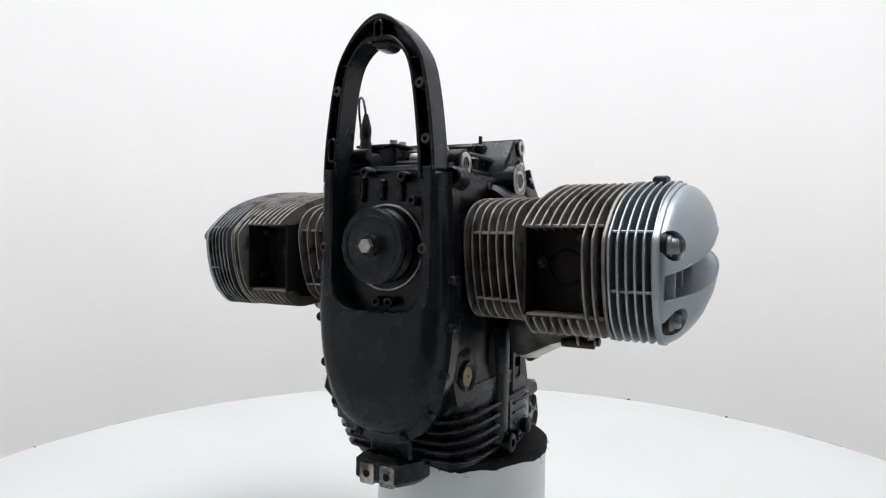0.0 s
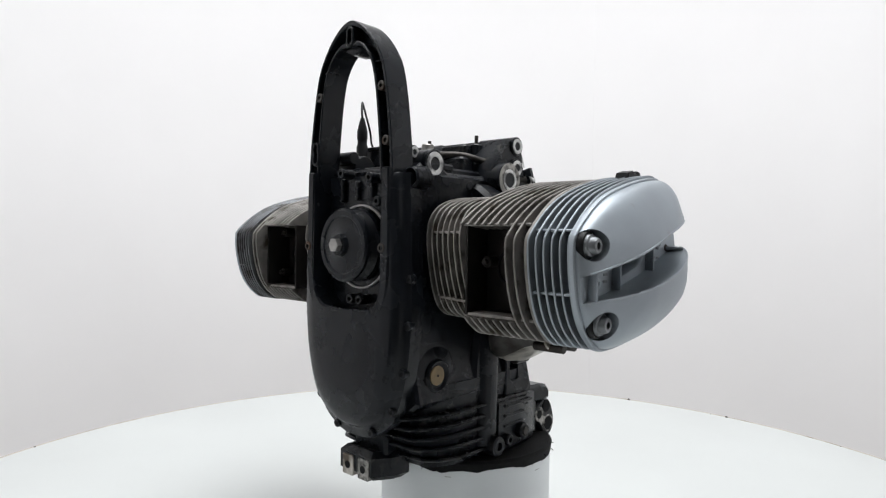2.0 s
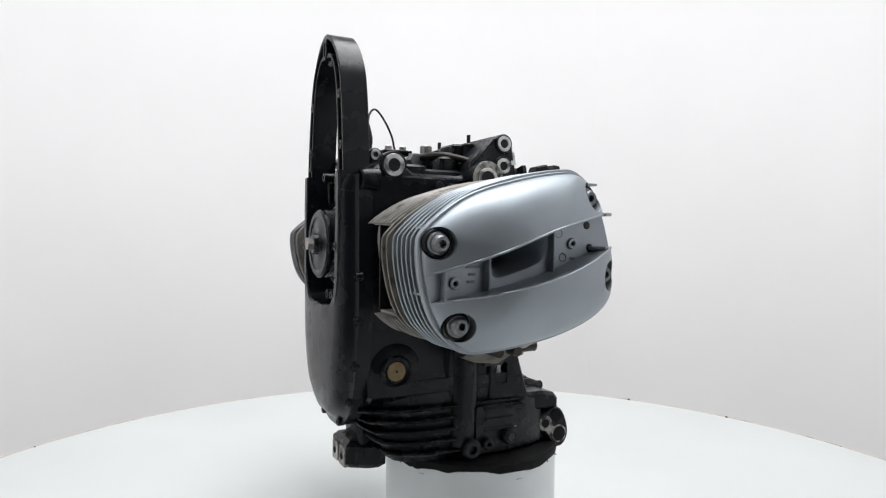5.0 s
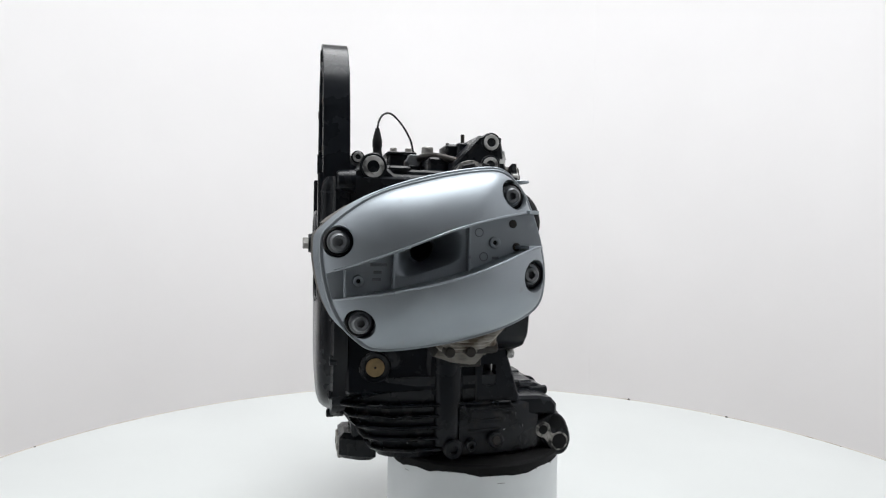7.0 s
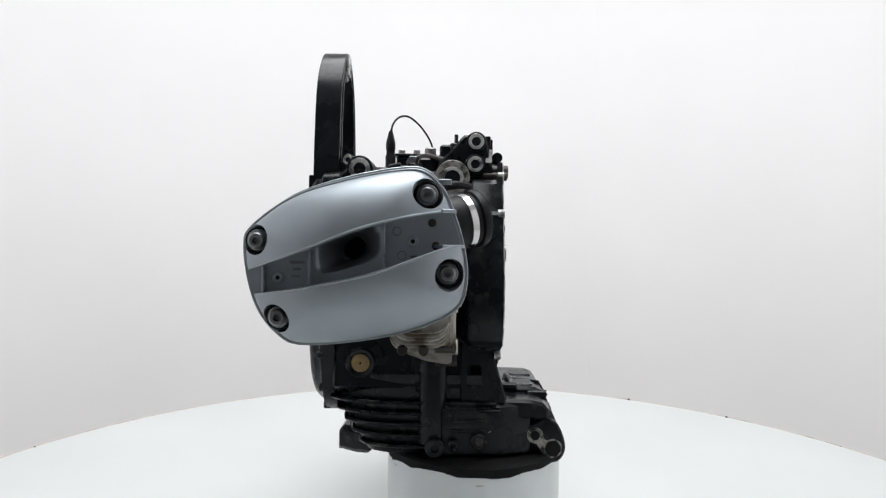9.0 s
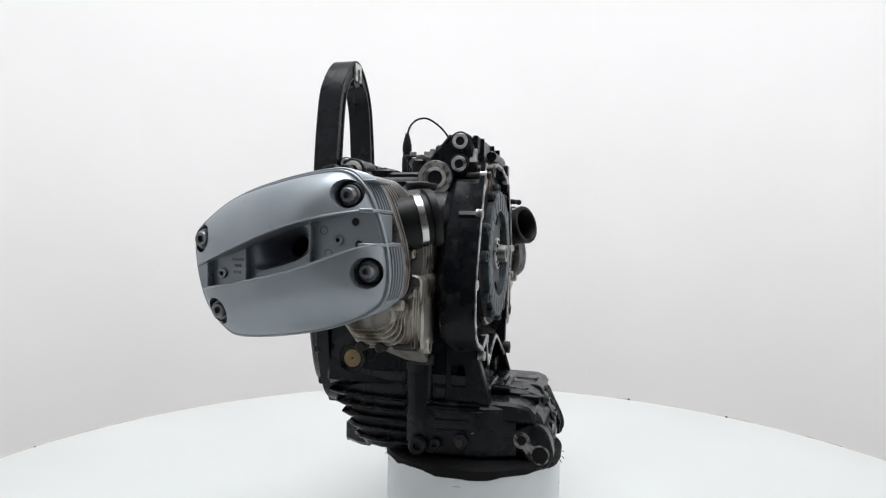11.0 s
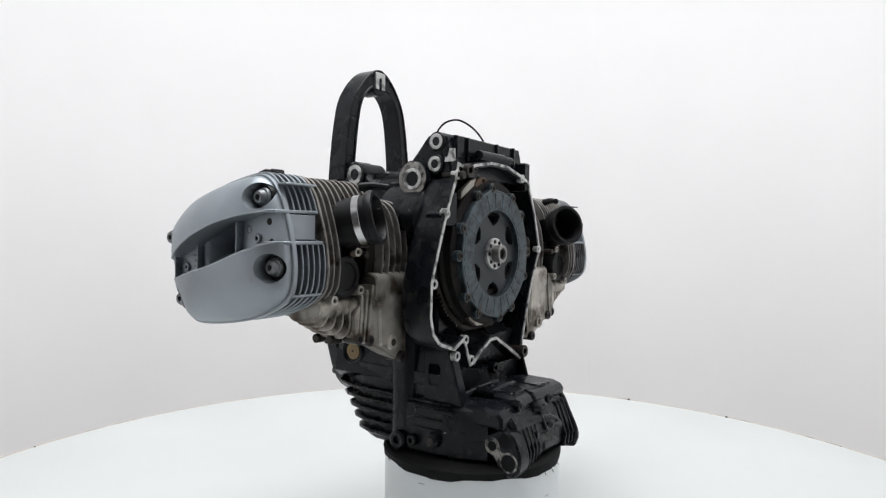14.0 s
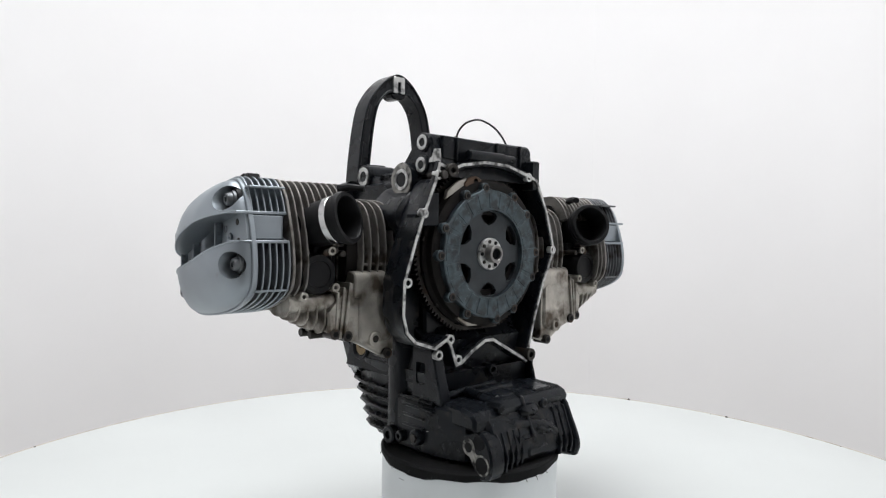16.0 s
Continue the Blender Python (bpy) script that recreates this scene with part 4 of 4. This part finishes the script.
def sump():
    half = [(0.0, -0.19), (0.055, -0.188), (0.08, -0.182), (0.096, -0.16), (0.107, -0.12), (0.109, -0.08), (0.109, 0.055)]
    out = half + [(-x, y) for x, y in half[:0:-1]]

    def level(d, back):
        return [(x, y if y > -0.05 else -0.05 + (y + 0.05) * (1 - back)) for x, y in inset(out, d)]
    bm = B()
    loft(bm, [[(*p, z) for p in level(d, back)] for d, back, z in ((0.006, 0.0, -0.175), (0.009, 0.05, -0.205), (0.0105, 0.32, -0.275), (0.016, 0.36, -0.288))])
    s = part("sump", bm, M_BLACKC, engine, "black cast oil sump with cooling fins")
    for k in range(5):
        z = -0.213 - 0.0155 * k
        bm = prism(B(), level(0.0005 * k, 0.02 + 0.075 * k), "Z", z - 0.0024, z + 0.0024, 0.0018)
        part("fin", bm, M_BLACKC, s)
    for sg in (1, -1):
        bm = box(B(), sg * 0.08, sg * 0.1108, -0.055, -0.012, -0.282, -0.095, 0.016, 0.012)
        part("pillar", bm, M_BLACK, s)
        line = [(0.06, -0.02), (0.1105, -0.02), (0.111, 0.02), (0.108, 0.05), (0.1, 0.082), (0.09, 0.102), (0.06, 0.108)]
        bm = prism(B(), [(sg * x, y) for x, y in line], "Z", -0.288, -0.212, 0.006)
        part("smooth_side", bm, M_BLACKC, s)
        for z in (-0.222, -0.236, -0.25):
            bm = prism(B(), rect(-0.008, z - 0.002, 0.04 + 0.02 * (z > -0.23), z + 0.002, 0.0015, 2), "X", sg * 0.105, sg * 0.1128, 0.001)
            part("ridge", bm, M_BLACKC, s)
        for y, z, r in ((-0.03, -0.272, 0.0135), (0.03, -0.262, 0.011), (-0.005, -0.268, 0.008)):
            bm = lathe(B(), "X", y, z, [(0, sg * 0.09), (r, sg * 0.09), (r, sg * 0.119), (r * 0.8, sg * 0.121), (r * 0.45, sg * 0.1205), (r * 0.45, sg * 0.115), (0, sg * 0.115)], 20)
            part("drain_boss", bm, M_BLACKC, s)
        bm = rod(B(), "X", 0.03, -0.262, 0.0065, sg * 0.11, sg * 0.1225, 6, 0.0008)
        part("drain_plug", bm, M_DARKST, s)
    rng = random.Random(8)
    for y, z, a in ((0.055, -0.242, 60), (0.062, -0.262, 70), (0.07, -0.236, 110), (0.048, -0.25, 20), (0.08, -0.25, 95)):
        h = rng.uniform(0.003, 0.006)
        bm = prism(B(), rect(-h, -0.0005, h, 0.0005, 0.0003, 1), "X", -0.0006, 0.0006)
        bmesh.ops.transform(bm, matrix=pose(0.1085 - 0.35 * max(0.0, y - 0.045), y, z) @ pose(0, 0, 0, 0, 0, 14) @ pose(0, 0, 0, a), verts=bm.verts)
        part("scuff", bm, M_BARE, s, "bright scratch in the black paint")
    bm = prism(B(), [(-0.045, -0.174), (0.02, -0.176), (0.036, -0.15), (0.04, -0.125), (-0.045, -0.125)], "Z", -0.309, -0.271, 0.007)
    foot = part("mount_foot", bm, M_BLACKC, engine, "black mounting foot with two bare eyes")
    bm = prism(B(), [(-0.2, -0.222), (-0.172, -0.24), (-0.16, -0.255), (-0.158, -0.285), (-0.1, -0.285), (-0.1, -0.2)], "X", -0.034, 0.03, 0.004)
    part("foot_web", bm, M_BLACKC, foot)
    for x, m in ((-0.026, M_ALLOY), (0.005, M_WORN)):
        bm = box(B(), x - 0.011, x + 0.011, -0.1775, -0.15, -0.309, -0.281, 0.003, 0.001, "Y")
        part("eye", bm, m, foot, "worn bare metal eye" if m is M_ALLOY else "")
        bm = rod(B(), "Y", x, -0.295, 0.005, -0.1782, -0.16, 16)
        part("bore", bm, M_HOLE, foot)


sump()


def oil_housing():
    bm = prism(B(), [(0.03, -0.21), (0.06, -0.21), (0.1, -0.212), (0.124, -0.218), (0.135, -0.232), (0.146, -0.26), (0.146, -0.28), (0.136, -0.294), (0.03, -0.294)], "X", -0.08, 0.078, 0.005)
    h = part("oil_pump_housing", bm, M_BLACKC, engine, "black cast oil pump housing with cooling ribs")
    bm = prism(B(), [(0.03, -0.2), (0.112, -0.2015), (0.124, -0.206), (0.129, -0.213), (0.127, -0.221), (0.118, -0.224), (0.03, -0.224)], "X", -0.091, 0.052, 0.004)
    part("upper_deck", bm, M_BLACK, h)
    bm = prism(B(), [(0.03, -0.208), (0.1, -0.209), (0.12, -0.213), (0.128, -0.222), (0.128, -0.236), (0.03, -0.236)], "X", 0.03, 0.0985, 0.004)
    part("side_deck", bm, M_BLACK, h)
    bm = prism(B(), spline([(0.05, -0.222), (0.1, -0.218), (0.126, -0.218), (0.14, -0.242), (0.154, -0.272), (0.153, -0.29), (0.138, -0.299), (0.05, -0.298)], 3), "X", -0.09, -0.08, 0.003)
    part("end_plate", bm, M_BLACK, h)
    flange = spline([(0.096, -0.25), (0.108, -0.243), (0.125, -0.236), (0.143, -0.246), (0.153, -0.276), (0.144, -0.296), (0.126, -0.296), (0.112, -0.277), (0.1, -0.268)], 4)
    bm = prism(B(), flange, "X", 0.065, 0.091, 0.0025)
    part("port_flange", bm, M_BLACKC, h, "black flange with three ports")
    for y, z, r, w in ((0.11, -0.26, 0.0065, 0.0115), (0.135, -0.278, 0.0108, 0.0135), (0.129, -0.25, 0.0095, 0)):
        bm = rod(B(), "X", y, z, r, 0.08, 0.0922, 20)
        part("port", bm, M_HOLE, h)
        if w:
            bm = ring(B(), "X", y, z, r, w, 0.088, 0.0918, 24, 0.0004)
            part("port_face", bm, M_WORN, h, "worn scratched port face")
    bm = prism(B(), spline([(0.104, -0.252), (0.118, -0.256), (0.124, -0.266), (0.13, -0.268), (0.126, -0.29), (0.118, -0.28), (0.11, -0.27), (0.1, -0.264)], 3), "X", 0.088, 0.0914, 0.0004)
    part("scraped_patch", bm, M_WORN, h, "scraped bare patch")
    for k in range(5):
        x = 0.07 - 0.011 * k
        bm = prism(B(), [(0.13, -0.238), (0.14, -0.24), (0.153 - 0.001 * k, -0.27), (0.15 - 0.001 * k, -0.29), (0.13, -0.294)], "X", x - 0.0018, x + 0.0018, 0.0008)
        part("rib", bm, M_BLACKC, h)
    for k in range(3):
        x = -0.05 - 0.012 * k
        bm = prism(B(), [(0.12, -0.222), (0.134, -0.225), (0.152, -0.27), (0.15, -0.288), (0.13, -0.292)], "X", x - 0.002, x + 0.002, 0.001)
        part("rib", bm, M_BLACKC, h)
    bm = pipe(B(), spline([(0.075, 0.121, -0.238), (0.04, 0.128, -0.236), (0.0, 0.133, -0.24), (-0.03, 0.138, -0.248), (-0.05, 0.138, -0.26)], 5, False), 0.0085, 14)
    part("cast_channel", bm, M_BLACKC, h)
    for x0, x1, y, z0, z1 in ((-0.03, 0.02, 0.15, -0.285, -0.262), (-0.045, -0.005, 0.149, -0.258, -0.24), (0.0, 0.03, 0.147, -0.262, -0.246), (-0.02, 0.015, 0.14, -0.232, -0.214)):
        bm = box(B(), x0, x1, 0.12, y - 0.001, z0, z1, 0.009, 0.0075, "Y")
        part("cast_bump", bm, M_BLACKC, h)
    bm = pipe(B(), [(0.05, 0.08, -0.202), (0.01, 0.079, -0.2), (-0.02, 0.078, -0.201)], 0.0055, 12)
    part("deck_ridge", bm, M_BLACKC, h)
    bm = pipe(B(), spline([(0.002, 0.07, -0.2005), (0.004, 0.115, -0.203), (0.006, 0.127, -0.21), (0.005, 0.136, -0.232), (0.002, 0.146, -0.255)], 4, False), 0.003, 10)
    part("casting_seam", bm, M_BLACKC, h)
    for x, y in ((0.025, 0.1), (-0.045, 0.105)):
        bm = box(B(), x - 0.022, x + 0.016, y - 0.022, y + 0.012, -0.205, -0.1995, 0.005, 0.0014)
        part("deck_pad", bm, M_BLACKC, h)
    for x, y, z in ((0.05, 0.122, -0.212), (-0.035, 0.124, -0.217), (0.05, 0.079, -0.202)):
        bm = rod(B(), "Y", x, z, 0.0065, y - 0.02, y + 0.008, 16, 0.001)
        part("bolt", bm, M_BLACKC, h)
        bm = rod(B(), "Y", x, z, 0.0035, y, y + 0.0085, 6)
        part("bolt_socket", bm, M_HOLE, h)


oil_housing()


def sensor():
    bm = lathe(B(), "Z", -0.078, -0.113, [(0, 0.11), (0.0085, 0.11), (0.0085, 0.146), (0.007, 0.15), (0.007, 0.156), (0.0078, 0.158), (0.0078, 0.168), (0.0055, 0.178), (0.003, 0.188), (0, 0.188)], 18)
    s = part("sensor_plug", bm, M_RUBBER, engine, "black sensor plug with a looping cable")
    bm = pipe(B(), spline([(-0.078, -0.113, 0.184), (-0.083, -0.11, 0.2), (-0.093, -0.101, 0.213), (-0.109, -0.086, 0.217), (-0.124, -0.066, 0.203), (-0.132, -0.05, 0.18), (-0.134, -0.044, 0.16), (-0.118, -0.04, 0.135), (-0.09, -0.045, 0.115)], 6, False), 0.0017, 8)
    part("cable", bm, M_RUBBER, s)
    bm = box(B(), -0.1, -0.035, -0.1, -0.06, 0.1, 0.142, 0.004, 0.002)
    t = part("terminal_block", bm, M_BLACK, engine, "black terminal block")
    bm = box(B(), -0.104, -0.031, -0.103, -0.057, 0.142, 0.146, 0.004, 0.001)
    part("cap_plate", bm, M_BLACKC, t)
    for y in (-0.092, -0.068):
        bm = rod(B(), "Z", -0.045, y, 0.0055, 0.14, 0.153, 14, 0.001)
        part("terminal", bm, M_STEEL, t)
    bm = prism(B(), rect(-0.14, -0.13, -0.06, -0.03, 0.01), "Z", 0.09, 0.1)
    bmesh.ops.scale(bm, vec=(0.7, 1, 1), verts=bm.verts)
    part("sensor_base", bm, M_BLACKC, t)


sensor()


def fitting():
    """Pale union on the deck behind the arch."""
    bm = rod(B(), "X", -0.07, 0.127, 0.0085, -0.028, 0.012, 18, 0.0015)
    f = part("pipe_union", bm, M_ALLOY, engine, "pale alloy pipe union")
    bm = rod(B(), "X", -0.07, 0.127, 0.0115, -0.004, 0.014, 6, 0.001)
    part("union_nut", bm, M_NUT, f)
    bm = box(B(), -0.03, 0.016, -0.08, -0.06, 0.105, 0.121, 0.003, 0.0015)
    part("union_seat", bm, M_BLACKC, f)


fitting()


def stand():
    bm = rod(B(), "Z", 0, 0, 0.129, 0.0, 0.168, 96, 0.002)
    drum = part("drum", bm, M_PED, pedestal, "white painted drum")
    rng = random.Random(4)
    n = 180
    c = circle(0, 0, 1, n)
    low = [0.1635 + 0.002 * math.sin(5 * k / n * 6.283) + 0.0015 * math.sin(13 * k / n * 6.283 + 1) + rng.uniform(-0.0012, 0.0012) for k in range(n)]
    bm = B()
    loft(bm, [[(x * 0.1305, y * 0.1305, low[k]) for k, (x, y) in enumerate(c)], [(x * (0.1313 + rng.uniform(0, 0.0006)), y * 0.1315, 0.1735) for x, y in c], [(x * 0.128, y * 0.128, 0.1765) for x, y in c]])
    part("mat", bm, M_MAT, pedestal, "ragged black rubber mat")
    # loose threads and crumbs on the mat's edge
    for k in range(26):
        t = rng.uniform(0, 6.283)
        r = 0.1313
        p = Vector((r * math.cos(t), r * math.sin(t), 0.165 + rng.uniform(-0.002, 0.004)))
        q = p + Vector((math.cos(t) * rng.uniform(0.001, 0.004), math.sin(t) * rng.uniform(0.001, 0.004), rng.uniform(-0.006, 0.001)))
        part("thread", pipe(B(), [p, (p + q) / 2 + Vector((0, 0, 0.001)), q], 0.0005, 5), M_MAT, pedestal)
    for k in range(4):
        t = rng.uniform(0, 6.283)
        bm = prism(B(), rect(-0.004 - rng.uniform(0, 0.004), -0.0005, 0.004, 0.0005, 0.0003, 1), "Z", 0, 0.0006)
        bmesh.ops.transform(bm, matrix=pose(0.1292 * math.cos(t), 0.1292 * math.sin(t), rng.uniform(0.12, 0.155)) @ pose(0, 0, 0, 0, 0, math.degrees(t) + 90) @ pose(0, 0, 0, 90), verts=bm.verts)
        part("scuff", bm, M_LINE, pedestal)


stand()


# ---- what turns ----
def motions():
    turn, ped = [], []
    for k in range(17):
        t = float(k)
        th = -0.337 - 6.932 * t
        turn.append((t, pose(0, 0, 0.465, 0, 0, th - 26.549) @ pose(-0.0146, 0, 0)))
        ped.append((t, pose(0, 0, 0, 0, 0, th) @ pose(0.0095, 0.0255, 0)))
    walk(engine, turn)
    walk(pedestal, ped)


motions()
